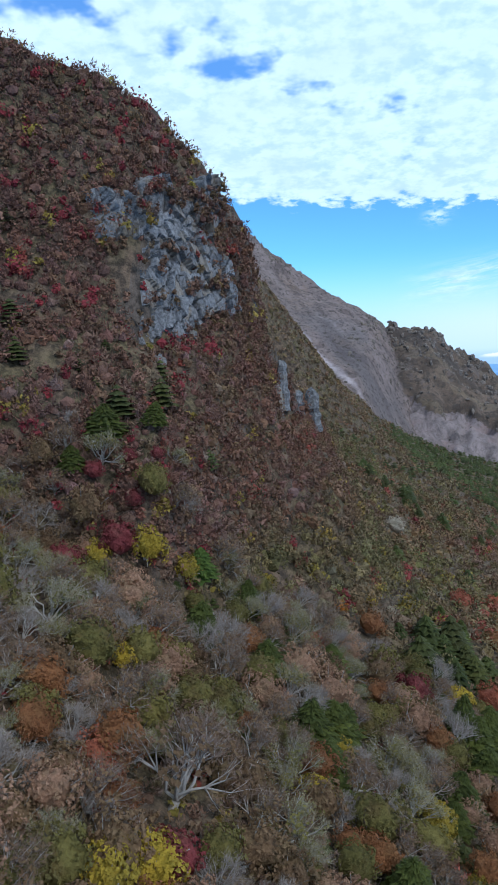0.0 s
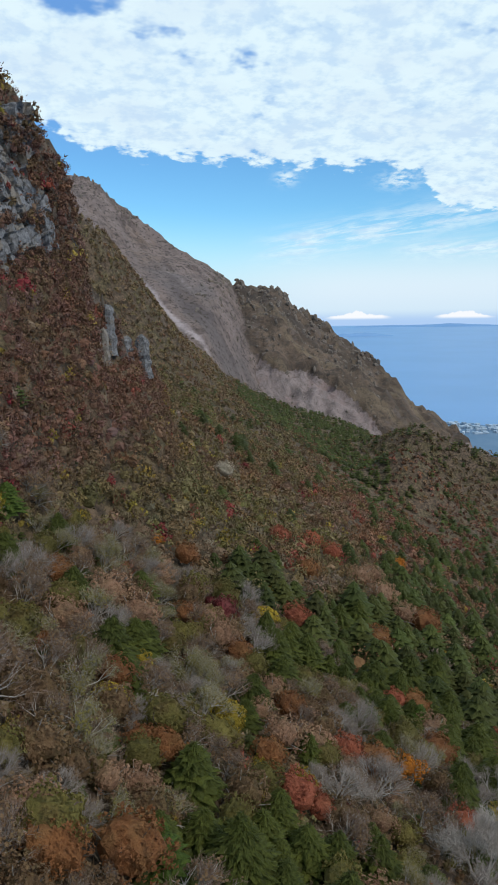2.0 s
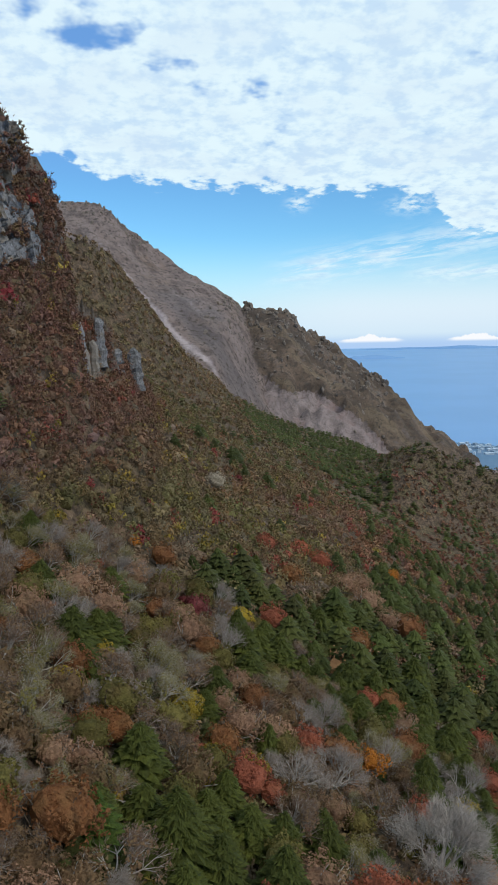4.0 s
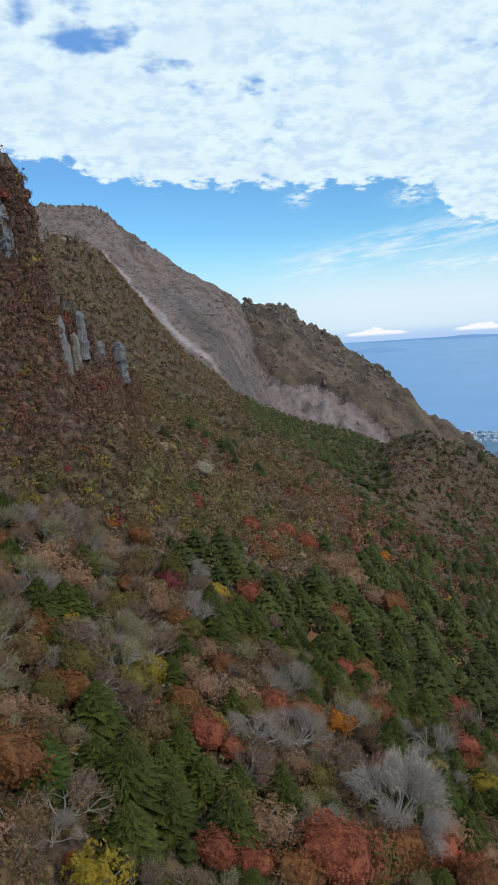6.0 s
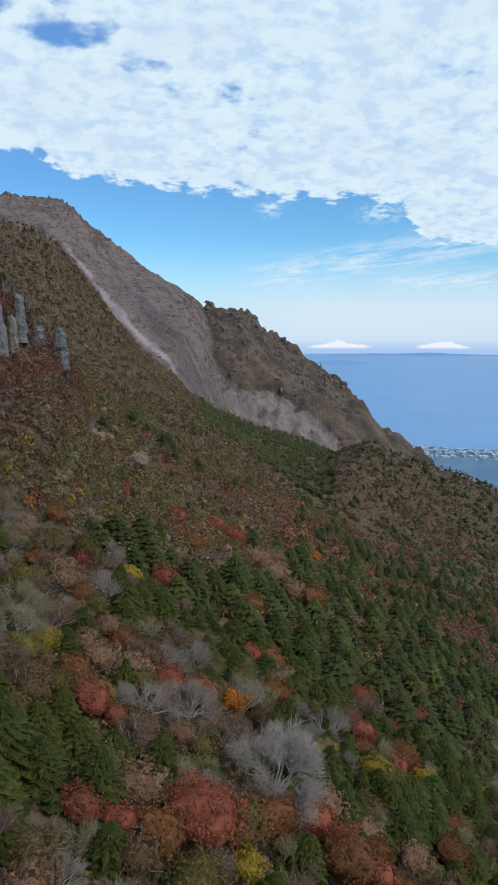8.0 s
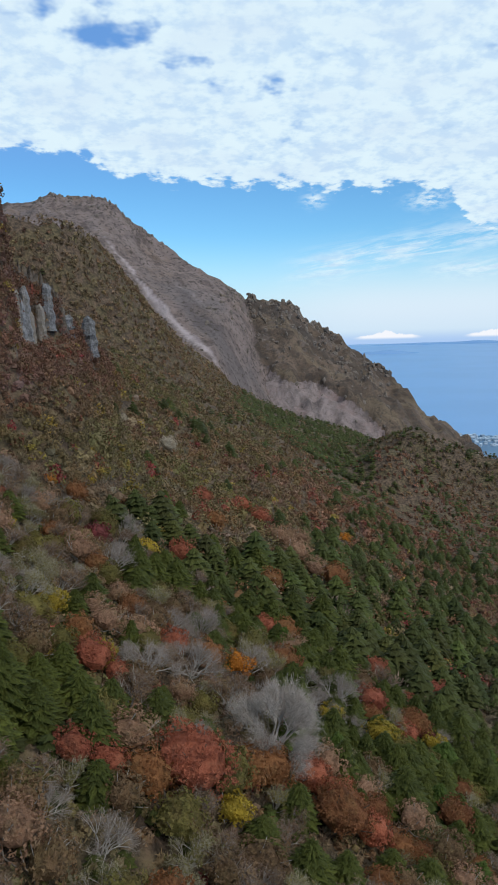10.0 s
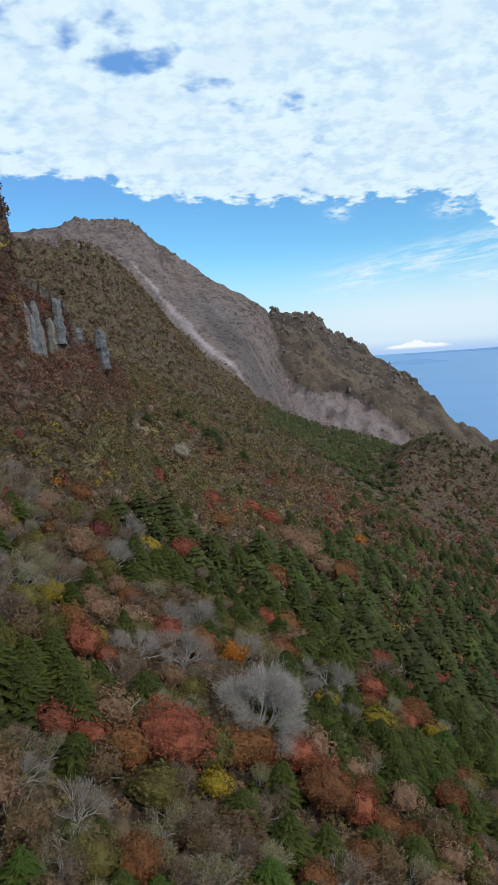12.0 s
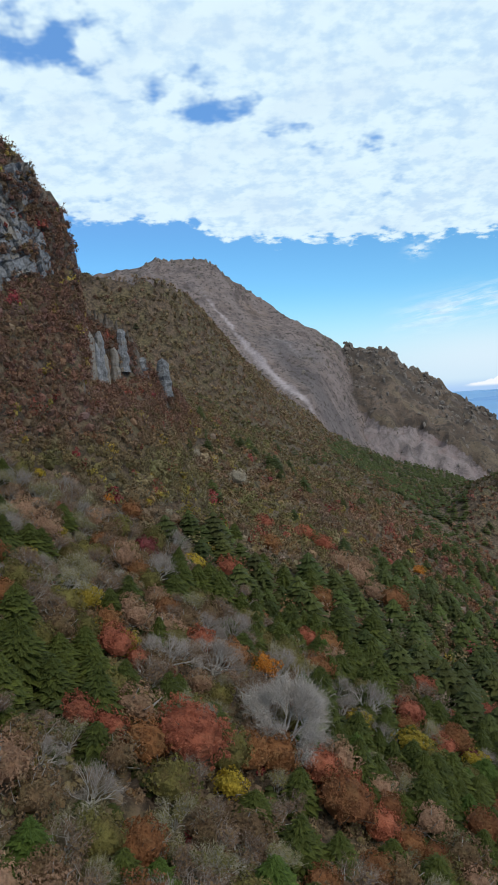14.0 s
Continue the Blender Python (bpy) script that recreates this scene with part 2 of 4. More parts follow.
    cinder = g.mix(g.step(gully, 0.35, 0.65), (0.118, 0.096, 0.095, 1), (0.168, 0.138, 0.135, 1))
    stone = g.mix(g.m("MULTIPLY", ash, 0.85), stone, cinder)
    c = g.mix(lava, c, stone)
    rocky = g.m("MULTIPLY", g.step(stones, 0.53, 0.60), grass)
    c = g.mix(g.m("MULTIPLY", rocky, 0.8), c, (0.070, 0.056, 0.046, 1))
    bare = g.mix(g.step(slope, 0.34, 0.62), (0.125, 0.098, 0.092, 1), (0.270, 0.210, 0.198, 1))
    bare = g.mix(g.m("MULTIPLY", g.step(stones, 0.52, 0.66), 0.6), bare, (0.100, 0.078, 0.072, 1))
    bare = g.mix(g.m("MULTIPLY", g.step(far, 0.5, 0.66), 0.6), bare, (0.250, 0.165, 0.150, 1))
    bare = g.mix(g.m("MULTIPLY", g.step(gully, 0.48, 0.38), 0.5), bare, (0.105, 0.088, 0.086, 1))
    torn = g.step(g.m("ADD", scarp, g.m("MULTIPLY", g.m("SUBTRACT", stones, 0.5), 1.1)), 0.42, 0.56)
    c = g.mix(torn, c, bare)
    chute = g.mix(g.step(slope, 0.35, 0.65), (0.300, 0.242, 0.238, 1), (0.420, 0.345, 0.338, 1))
    c = g.mix(scree, c, chute)
    g.put(bsdf.inputs["Base Color"], c)
    bsdf.inputs["Roughness"].default_value = 0.95
    bump = node(tree, "ShaderNodeBump")
    bump.inputs["Strength"].default_value = 0.85
    bump.inputs["Distance"].default_value = 2.2
    rough = g.m("ADD", g.m("MULTIPLY", tuft, 0.3), g.m("MULTIPLY", slope, g.m("ADD", g.m("MULTIPLY", lava, 1.2), g.m("MULTIPLY", grass, 2.4))))
    g.put(bump.inputs["Height"], rough)
    tree.links.new(bump.outputs[0], bsdf.inputs["Normal"])
    return mat


def sea_material():
    mat, g, bsdf, out = material("sea_water")
    tree = mat.node_tree
    pos = node(tree, "ShaderNodeNewGeometry").outputs["Position"]
    n = g.noise(pos, 0.004, 4.0)
    g.put(bsdf.inputs["Base Color"], g.mix(g.step(n, 0.35, 0.65), (0.085, 0.245, 0.50, 1), (0.10, 0.27, 0.54, 1)))
    bsdf.inputs["Roughness"].default_value = 0.35
    return mat


def plain_material(name, c1, c2, scale, rough=0.9):
    mat, g, bsdf, out = material(name)
    pos = node(mat.node_tree, "ShaderNodeNewGeometry").outputs["Position"]
    g.put(bsdf.inputs["Base Color"], g.mix(g.step(g.noise(pos, scale, 4.0), 0.35, 0.65), rgba(c1), rgba(c2)))
    bsdf.inputs["Roughness"].default_value = rough
    return mat


GROUND = ground_material()
SEA = sea_material()
ROCK = rock_material("andesite", (0.048, 0.045, 0.046), (0.30, 0.29, 0.297), (0.190, 0.140, 0.085), 1.0, 0.5)
TAN_ROCK = rock_material("tan_rock", (0.150, 0.105, 0.062), (0.330, 0.245, 0.150), (0.260, 0.170, 0.090))
CRAG = rock_material("lava_crag", (0.075, 0.062, 0.055), (0.230, 0.185, 0.155), (0.200, 0.140, 0.080), 3.0)
# no haze in the air: its blue is painted into these base colours
HAZE_HILL = plain_material("hazed_hill", (0.17, 0.31, 0.54), (0.19, 0.33, 0.56), 0.002)
COAST = plain_material("hazed_coast", (0.09, 0.17, 0.27), (0.13, 0.21, 0.31), 0.01)
TOWN = plain_material("hazed_walls", (0.26, 0.34, 0.43), (0.48, 0.55, 0.63), 0.05)
WOODS = tint_material("far_woods")

LEAF = {
    "red": leaf_material("red_leaves", (0.240, 0.066, 0.039), (0.400, 0.120, 0.062), (0.295, 0.108, 0.055)),
    "crimson": leaf_material("crimson_leaves", (0.14, 0.030, 0.032), (0.25, 0.050, 0.050), (0.17, 0.065, 0.050)),
    "russet": leaf_material("russet_leaves", (0.17, 0.062, 0.026), (0.30, 0.125, 0.045), (0.22, 0.115, 0.045)),
    "orange": leaf_material("orange_leaves", (0.40, 0.125, 0.016), (0.62, 0.235, 0.028), (0.50, 0.200, 0.030)),
    "peach": leaf_material("peach_leaves", (0.25, 0.135, 0.080), (0.42, 0.240, 0.150), (0.28, 0.190, 0.100)),
    "yellow": leaf_material("yellow_leaves", (0.25, 0.180, 0.024), (0.50, 0.340, 0.032), (0.24, 0.190, 0.036)),
    "olive": leaf_material("olive_leaves", (0.100, 0.086, 0.024), (0.210, 0.168, 0.044), (0.145, 0.092, 0.036)),
    "brown": leaf_material("brown_leaves", (0.125, 0.073, 0.038), (0.245, 0.145, 0.074), (0.160, 0.112, 0.048)),
    "cream": leaf_material("cream_leaves", (0.30, 0.245, 0.180), (0.46, 0.385, 0.290), (0.30, 0.225, 0.150)),
    "conifer": leaf_material("conifer_needles", (0.040, 0.048, 0.009), (0.104, 0.114, 0.018), (0.068, 0.080, 0.013), 0.6, 0.2),
    "fresh": leaf_material("fresh_green_needles", (0.050, 0.080, 0.012), (0.110, 0.150, 0.024), (0.075, 0.105, 0.018), 0.6, 0.2),
}
BARK = {
    "grey": bark_material("grey_bark", (0.23, 0.198, 0.172), (0.48, 0.430, 0.385)),
    "brown": bark_material("brown_bark", (0.055, 0.040, 0.030), (0.150, 0.110, 0.080)),
    "twig": bark_material("grey_twigs", (0.185, 0.148, 0.126), (0.345, 0.285, 0.245)),
    "silver_twig": bark_material("silver_twigs", (0.27, 0.225, 0.195), (0.46, 0.395, 0.345)),
    "pale_twig": bark_material("pale_olive_twigs", (0.21, 0.182, 0.108), (0.37, 0.318, 0.205)),
    "brown_twig": bark_material("brown_twigs", (0.14, 0.093, 0.068), (0.270, 0.186, 0.142)),
}

# ---- the lie of the land ----
LATTICE = np.random.RandomState(7).rand(256, 256)


def value_noise(x, y):
    xi, yi = np.floor(x).astype(int), np.floor(y).astype(int)
    fx, fy = x - xi, y - yi
    fx, fy = fx * fx * (3 - 2 * fx), fy * fy * (3 - 2 * fy)
    g = lambda i, j: LATTICE[i % 256, j % 256]
    return (g(xi, yi) * (1 - fx) + g(xi + 1, yi) * fx) * (1 - fy) + (g(xi, yi + 1) * (1 - fx) + g(xi + 1, yi + 1) * fx) * fy


def fbm(x, y, size, octaves=4, rough=0.5):
    """Fractal noise about zero, between about -0.5 and 0.5."""
    total, amp, s, weight = 0.0, 1.0, 1.0 / size, 0.0
    for k in range(octaves):
        total = total + amp * (value_noise(x * s + 17.3 * k, y * s + 5.1 * k) - 0.5)
        weight += amp
        amp *= rough
        s *= 2.03
    return total / weight * 1.6


def ridged(x, y, size, octaves=5):
    total, amp, s, weight = 0.0, 1.0, 1.0 / size, 0.0
    for k in range(octaves):
        total = total + amp * (1 - np.abs(2 * value_noise(x * s + 31.7 * k, y * s + 11.9 * k) - 1))
        weight += amp
        amp *= 0.55
        s *= 2.1
    return total / weight


def ridge(x, y, crest, drop, lee=1.0):
    """Height of a ridge with that crest line; drop: from the distance off the crest to the metres below it; lee: how much steeper its far side is."""
    best = np.full(np.shape(x), -1e4)
    for (x0, y0, z0), (x1, y1, z1) in zip(crest, crest[1:]):
        dx, dy = x1 - x0, y1 - y0
        s = np.clip(((x - x0) * dx + (y - y0) * dy) / (dx * dx + dy * dy), 0, 1)
        d = np.hypot(x - x0 - s * dx, y - y0 - s * dy)
        d = np.where(dx * (y - y0) - dy * (x - x0) > 0, d * lee, d)
        best = np.maximum(best, z0 + s * (z1 - z0) - drop(d))
    return best


def smooth_max(k, *heights):
    h = np.stack(heights)
    top = h.max(0)
    return top + k * np.log(np.exp((h - top) / k).sum(0))


SPUR = [(-120, 95, 290), (-60, 100, 275), (-35, 106, 267), (-22, 108, 262), (-12, 112, 252.5), (-6.5, 115.5, 247), (-3.0, 117.6, 242), (-1.0, 118.8, 238.5), (0.3, 119.6, 235), (0.2, 122.5, 230),
        (-1.7, 131.0, 225.6), (2.2, 137.9, 221.3), (5.7, 144.6, 215.5), (6.9, 149.9, 211.9), (12.6, 164.7, 202.6), (17.2, 175.2, 193.9), (21.5, 185.5, 183.2)]
MIDDLE = [(-140, 300, 285), (-60, 312, 262), (-36, 317.6, 256), (-18.6, 323, 256.5), (-6, 333, 255), (2, 347, 252.5), (4.5, 366, 249), (9.4, 394.9, 244), (14.2, 419, 238),
          (29.4, 482.7, 218), (49.5, 543, 200.5), (68, 586, 182.5), (95, 650, 162), (120, 690, 135)]
DOME = [(-360, 960, 300), (-190, 972, 360), (-126, 979, 373), (-98, 982, 377), (-82, 984, 384), (-66, 985, 377), (-45, 985, 376), (-18, 982, 376.5), (-2, 972, 368),
        (19, 959.5, 348), (33.8, 951, 335), (52.3, 941.8, 319), (72.7, 931.6, 304.5), (85.3, 924, 294), (112, 908, 272), (147, 881.3, 238), (160, 870, 205)]
FRONT = [(138, 860, 229), (162.4, 855.8, 236.5), (188.7, 851, 236), (223.7, 853, 221), (239.7, 853, 212), (259.7, 853, 202), (273.5, 845.4, 167), (291.4, 826.8, 165),
         (310.4, 811.4, 160), (327.9, 795.3, 148), (334.6, 786.3, 118), (354.7, 764.8, 81), (376.8, 744.6, 64), (412.6, 707.6, 36), (450, 680, 4)]


CLIFF_FOOT, CLIFF_END, CLIFF_TOP = (-17.1, 90.9, 222.3), (-1.0, 116.1, 228.5), (-20.6, 96.6, 244)


def clear_of_rock(x, y):
    """The most that the spur may rise where bare rock stands: behind the cliff, and in the hollow of the pillars."""
    a, b, c = (np.array(p) for p in (CLIFF_FOOT, CLIFF_END, CLIFF_TOP))
    run = (b - a)[:2] / np.hypot(*(b - a)[:2])
    along = (x - a[0]) * run[0] + (y - a[1]) * run[1]
    back = (y - a[1]) * run[0] - (x - a[0]) * run[1]
    reach = (c[1] - a[1]) * run[0] - (c[0] - a[0]) * run[1]
    long = np.hypot(*(b - a)[:2])
    foot = a[2] + (b[2] - a[2]) * along / long
    part_way = np.clip(along / long, 0, 1)
    steep = (c[2] - a[2] - 4 * part_way) / (reach + (0.7 - reach) * part_way)
    cap = np.where(back > 0, foot + steep * back - 2.2, foot - 2.2 + 0.95 * back)
    past = np.maximum(0, np.maximum(-1.5 - along, along - long - 1.5))
    cap = cap + 9 * past + 60 * np.clip((-14 - back) / 6, 0, 1)
    behind = ((x + 1) * -8 + (y - 128) * 4.4) / 9.13
    side = (x - 0.2) + 0.2 * (y - 118)
    hollow = 204.0 + 8 * np.maximum(0, behind - 0.3) - 0.3 * np.maximum(0, -behind) + 30 * np.maximum(0, 0.6 - side) + 4 * np.maximum(0, 84 - y)
    return np.minimum(cap, hollow)


def land(x, y):
    """Height of the ground, and the shares of the far mountain's forms."""
    x, y = np.asarray(x, float), np.asarray(y, float)
    r = np.hypot(x - 16, y + 10)
    az = np.degrees(np.arctan2(x - 16, y + 10))
    xx = np.where(x < 130, np.maximum(x, -95 + 0.15 * (x + 95)), 130 + 0.55 * (x - 130))
    yy = np.where(y < 200, y, 200 + 0.35 * (y - 200))
    hill = 180.6 - 0.634 * xx + 0.093 * yy
    brink = 640 - 200 * np.clip((az - 19) / 6, 0, 1) ** 2 * (3 - 2 * np.clip((az - 19) / 6, 0, 1))
    hill = hill - 0.9 * np.maximum(0, r - brink) - 0.25 * np.maximum(0, -y - 60)
    bump = lambda bx, by, w, h: h * np.exp(-((x - bx) ** 2 + (y - by) ** 2) / (w * w))
    hill = hill + bump(206, 402, 38, 29) + bump(150, 312, 21, 25) + bump(262, 370, 45, 32)
    hill = hill + fbm(x, y, 26, 4) * 3.5 + fbm(x, y, 90, 3) * 6 * np.clip((r - 150) / 200, 0, 1)
    east = np.clip((x + 12) / 12, 0, 1)
    foot, cliff, skirt = 14 - 6 * east, 2.3 + 1.3 * east, 1.0 + 0.9 * east
    spur = ridge(x, y, SPUR, lambda d: np.where(d < foot, cliff * d, foot * cliff + np.where(d < 34, skirt * (d - foot), skirt * (34 - foot) + 2.0 * (d - 34)))) + fbm(x, y, 14, 4) * 5
    spur = np.minimum(spur, clear_of_rock(x, y))
    middle = ridge(x, y, MIDDLE, lambda d: 1.45 * d, 1.5) + fbm(x, y, 40, 5) * 5
    flank = 0.36 * np.clip((x + 15) / 60, 0, 1)
    dome = ridge(x, y, DOME, lambda d: 0.64 * d + flank * np.minimum(d, 60) * np.clip((220 - d) / 100, 0, 1), 2.5) + (ridged(x, y, 90) - 0.66) * 14 + (ridged(x, y, 22, 4) - 0.6) * 7
    dome = dome - 1.1 * np.maximum(0, 0.956 * (x - 150) - 0.29 * (y - 857))
    dome = dome - 1.5 * np.maximum(0, 0.534 * (x + 2) + 0.848 * (y - 972) - 8)
    front = ridge(x, y, FRONT, lambda d: 0.75 * d, 2.0) + (ridged(x, y, 60) - 0.76) * 30 + (ridged(x, y, 17, 4) - 0.6) * 13
    front = front + (ridged(0.95 * x - 0.3 * y, 0.09 * x + 0.28 * y, 34, 4) - 0.66) * 20
    front = front - 1.5 * np.maximum(0, 0.673 * (x - 259.7) + 0.74 * (y - 853) - 6)
    front = front - 20 * np.exp(-(((x - 362) / 30) ** 2 + ((y - 760) / 34) ** 2))
    brow = np.interp(x, (130, 146, 180, 226, 249, 276, 292), (166, 160, 146, 136, 122, 92, 58)) + fbm(x, y, 40, 5) * 14
    cut = np.clip((brow - front) / 5, 0, 1) * np.clip((x - 118) / 12, 0, 1)
    front = front - cut * 7
    z = smooth_max(1.6, hill, spur, middle)
    far = np.maximum(dome, front)
    return np.maximum(z, far), dict(r=r, az=az, near=z, dome=dome, front=front, cut=cut, spur=spur, middle=middle, hill=hill)


def sheet(name, verts, faces, mat, smooth=True):
    me = bpy.data.meshes.new(name)
    me.from_pydata([tuple(v) for v in verts], [], faces)
    me.materials.append(mat)
    me.polygons.foreach_set("use_smooth", [smooth] * len(me.polygons))
    me.update()
    return me


def build_ground():
    azs = np.concatenate([np.linspace(-180, -40, 36)[:-1], np.linspace(-40, 48, 330), np.linspace(48, 180, 34)[1:]])
    rs = np.concatenate([[0.5, 6.0], np.linspace(88.3, 165.7, 56), 12 * np.exp(np.linspace(0, math.log(620 / 12), 215)), np.linspace(624, 1000, 125), (1015, 1040, 1080, 1150, 1300, 1500)])
    A, R = np.meshgrid(np.radians(azs), np.sort(rs))
    X, Y = 16 + R * np.sin(A), -10 + R * np.cos(A)
    Z, part_of = land(X, Y)
    nr, na = X.shape
    me = bpy.data.meshes.new("ground")
    verts = np.stack([X, Y, Z], -1).reshape(-1, 3)
    i = np.arange(nr - 1)[:, None] * na + np.arange(na - 1)[None, :]
    quads = np.stack([i, i + na, i + na + 1, i + 1], -1).reshape(-1, 4)
    me.vertices.add(len(verts))
    me.vertices.foreach_set("co", verts.ravel())
    me.loops.add(quads.size)
    me.loops.foreach_set("vertex_index", quads.ravel().astype(np.int32))
    me.polygons.add(len(quads))
    me.polygons.foreach_set("loop_start", (np.arange(len(quads)) * 4).astype(np.int32))
    me.polygons.foreach_set("use_smooth", np.ones(len(quads), bool))
    me.update(calc_edges=True)
    me.validate()
    me.materials.append(GROUND)
    far = np.maximum(part_of["dome"], part_of["front"])
    is_far = np.clip((far - part_of["near"]) / 2, 0, 1)
    is_dome = np.clip((part_of["dome"] - part_of["front"]) / 6 + 0.5, 0, 1) * is_far
    wob = fbm(X, Y, 30, 4)
    # the scree chute runs down from the dome's shoulder to its foot
    chute = [(-29, 910, 0), (-6, 872, 1), (14, 838, 2), (34, 787, 3), (55, 738, 4), (78, 697, 5), (100, 670, 6)]
    down = np.clip((905 - Y) / 45, 0, 4) * np.clip((Y - 655) / 45, 0.3, 1)
    off = -ridge(X, Y, [(a, b, 0) for a, b, _ in chute], lambda d: d)
    scree = np.clip((1.8 + 1.1 * down + wob * 4 - off) / 2.5, 0, 1) * is_far
    side = 0.88 * (X - 14) + 0.47 * (Y - 838)
    thin = np.clip(0.9 - np.abs(side - 46 - 9 * fbm(X * 0, Y, 60, 3)) / 2.2, 0, 1) * np.clip((830 - Y) / 20, 0, 1) * np.clip((Y - 740) / 20, 0, 1)
    scree = np.maximum(scree, 0.45 * thin * is_dome)
    ash = np.clip((side - 4) / 10, 0, 1) * np.clip((62 + wob * 40 - side) / 22, 0, 1) * np.clip((835 + wob * 60 - Y) / 60, 0, 1) * is_dome
    scarp = part_of["cut"] * (is_far - is_dome).clip(0, 1)
    lava = is_dome
    zone = np.stack([scree, scarp, lava, ash], -1).reshape(-1, 4).astype(np.float32)
    me.attributes.new("zone", "FLOAT_COLOR", "POINT").data.foreach_set("color", zone.ravel())
    grass = is_far
    me.attributes.new("grass", "FLOAT", "POINT").data.foreach_set("value", grass.ravel().astype(np.float32))
    return tagged(new("ground", me), "steep autumn mountainside of brown soil, grass and bare lava rock", "mountainside", kind="structure")


ground = build_ground()


def build_sea():
    n, rad = 96, 4900.0
    rings = [300.0, 1200.0, 2500.0, rad]
    verts = [(0, 0, 0)] + [(r * math.sin(2 * math.pi * k / n), r * math.cos(2 * math.pi * k / n), 0) for r in rings for k in range(n)]
    faces = [(0, 1 + (k + 1) % n, 1 + k) for k in range(n)]
    for q in range(len(rings) - 1):
        a, b = 1 + q * n, 1 + (q + 1) * n
        faces += [(a + k, a + (k + 1) % n, b + (k + 1) % n, b + k) for k in range(n)]
    tagged(new("water", sheet("water", verts, faces, SEA)), "calm hazy blue sea below the mountain", "sea", kind="structure")


build_sea()
# ---- plants ----
RNG = np.random.RandomState(11)


def fast_mesh(name, verts, polys, mats, tint=None, smooth=False):
    """A mesh from arrays. polys: list of (faces, material index), each an array with three or four corners a face."""
    me = bpy.data.meshes.new(name)
    verts = np.asarray(verts, np.float32)
    me.vertices.add(len(verts))
    me.vertices.foreach_set("co", verts.ravel())
    loops = np.concatenate([np.asarray(f).ravel() for f, _ in polys]).astype(np.int32)
    sizes = np.concatenate([np.full(len(f), np.shape(f)[1]) for f, _ in polys])
    starts = np.concatenate([[0], np.cumsum(sizes)[:-1]]).astype(np.int32)
    me.loops.add(len(loops))
    me.loops.foreach_set("vertex_index", loops)
    me.polygons.add(len(sizes))
    me.polygons.foreach_set("loop_start", starts)
    me.polygons.foreach_set("material_index", np.concatenate([np.full(len(f), k) for f, k in polys]).astype(np.int32))
    me.polygons.foreach_set("use_smooth", np.full(len(sizes), smooth))
    me.update(calc_edges=True)
    for m in mats:
        me.materials.append(m)
    if tint is not None:
        me.attributes.new("tint", "FLOAT_COLOR", "POINT").data.foreach_set("color", np.asarray(tint, np.float32).ravel())
    return me


def unit(v):
    return v / np.maximum(np.linalg.norm(v, axis=-1, keepdims=True), 1e-9)


def leaf_quads(centres, facing, size, rng, narrow=0.75):
    """Four corners for each leaf spray, turned about its facing."""
    n = len(centres)
    normal = unit(facing + rng.normal(0, 0.38, (n, 3)))
    side = unit(np.cross(normal, rng.normal(0, 1, (n, 3))))
    up = np.cross(normal, side)
    s = (size * rng.uniform(0.6, 1.35, (n, 1))) / 2
    a, b = side * s, up * s * narrow
    fold = normal * s * rng.uniform(-0.35, 0.35, (n, 1))
    return np.stack([centres - a, centres - b + fold, centres + a, centres + b + fold], 1).reshape(-1, 3)


def sprays_at(centres, facing, size, rng, narrow=0.8, loose=0.48):
    """Three corners for each small leaf spray, turned about its facing."""
    n = len(centres)
    normal = unit(facing + rng.normal(0, loose, (n, 3)))
    side = unit(np.cross(normal, rng.normal(0, 1, (n, 3))))
    up = np.cross(normal, side)
    s = (size * rng.uniform(0.65, 1.35, (n, 1))) / 2
    return np.stack([centres - side * s - up * s * narrow * 0.6, centres + side * s - up * s * narrow * 0.5, centres + up * s * narrow * 1.2], 1).reshape(-1, 3)


def crown_points(dia, clumps, count, rng, flat=0.8):
    """Leaf places and facings on one closed dome of many small, shallow clumps, open underneath."""
    rad = dia / 2
    k = np.arange(clumps) + 0.5
    up = 1 - 1.42 * k / clumps
    w = k * 2.39996 + rng.normal(0, 0.3, clumps)
    flatr = np.sqrt(np.maximum(0, 1 - up * up))
    mid = unit(np.stack([flatr * np.cos(w), flatr * np.sin(w), up], -1) + rng.normal(0, 0.11, (clumps, 3)))
    grow = rng.uniform(0.82, 1.1, clumps)
    lobes = unit(rng.normal(0, 1, (6, 3)) + (0, 0, 0.35))
    u = unit(rng.normal(0, 1, (count * 2, 3)) + (0, 0, 0.25))
    u = u[u[:, 2] > -0.45][:count]
    near = u @ mid.T
    which = near.argmax(1)
    gap = np.clip((1 - near.max(1)) * clumps / 1.42, 0, 1.6)
    keep = rng.rand(len(u)) > 0.75 * np.clip(gap - 0.62, 0, 1)
    u, which, gap = u[keep], which[keep], gap[keep]
    r = rad * (grow[which] - 0.24 * gap + 0.2 * (np.maximum(0, u @ lobes.T) ** 4).max(1) - 0.13 - 0.09 * rng.rand(len(u)))
    pts = u * r[:, None] * (1, 1, flat)
    face = unit(u + (u - mid[which]) * 2.2 + (0, 0, 0.1))
    return pts, face, mid * rad * 0.8 * (1, 1, flat)


def rounded(level):
    bm = bmesh.new()
    bmesh.ops.create_icosphere(bm, subdivisions=level, radius=1.0)
    v = np.array([p.co[:] for p in bm.verts])
    f = np.array([[p.index for p in face.verts] for face in bm.faces])
    bm.free()
    return v, f


BALL = {1: rounded(1), 2: rounded(2)}


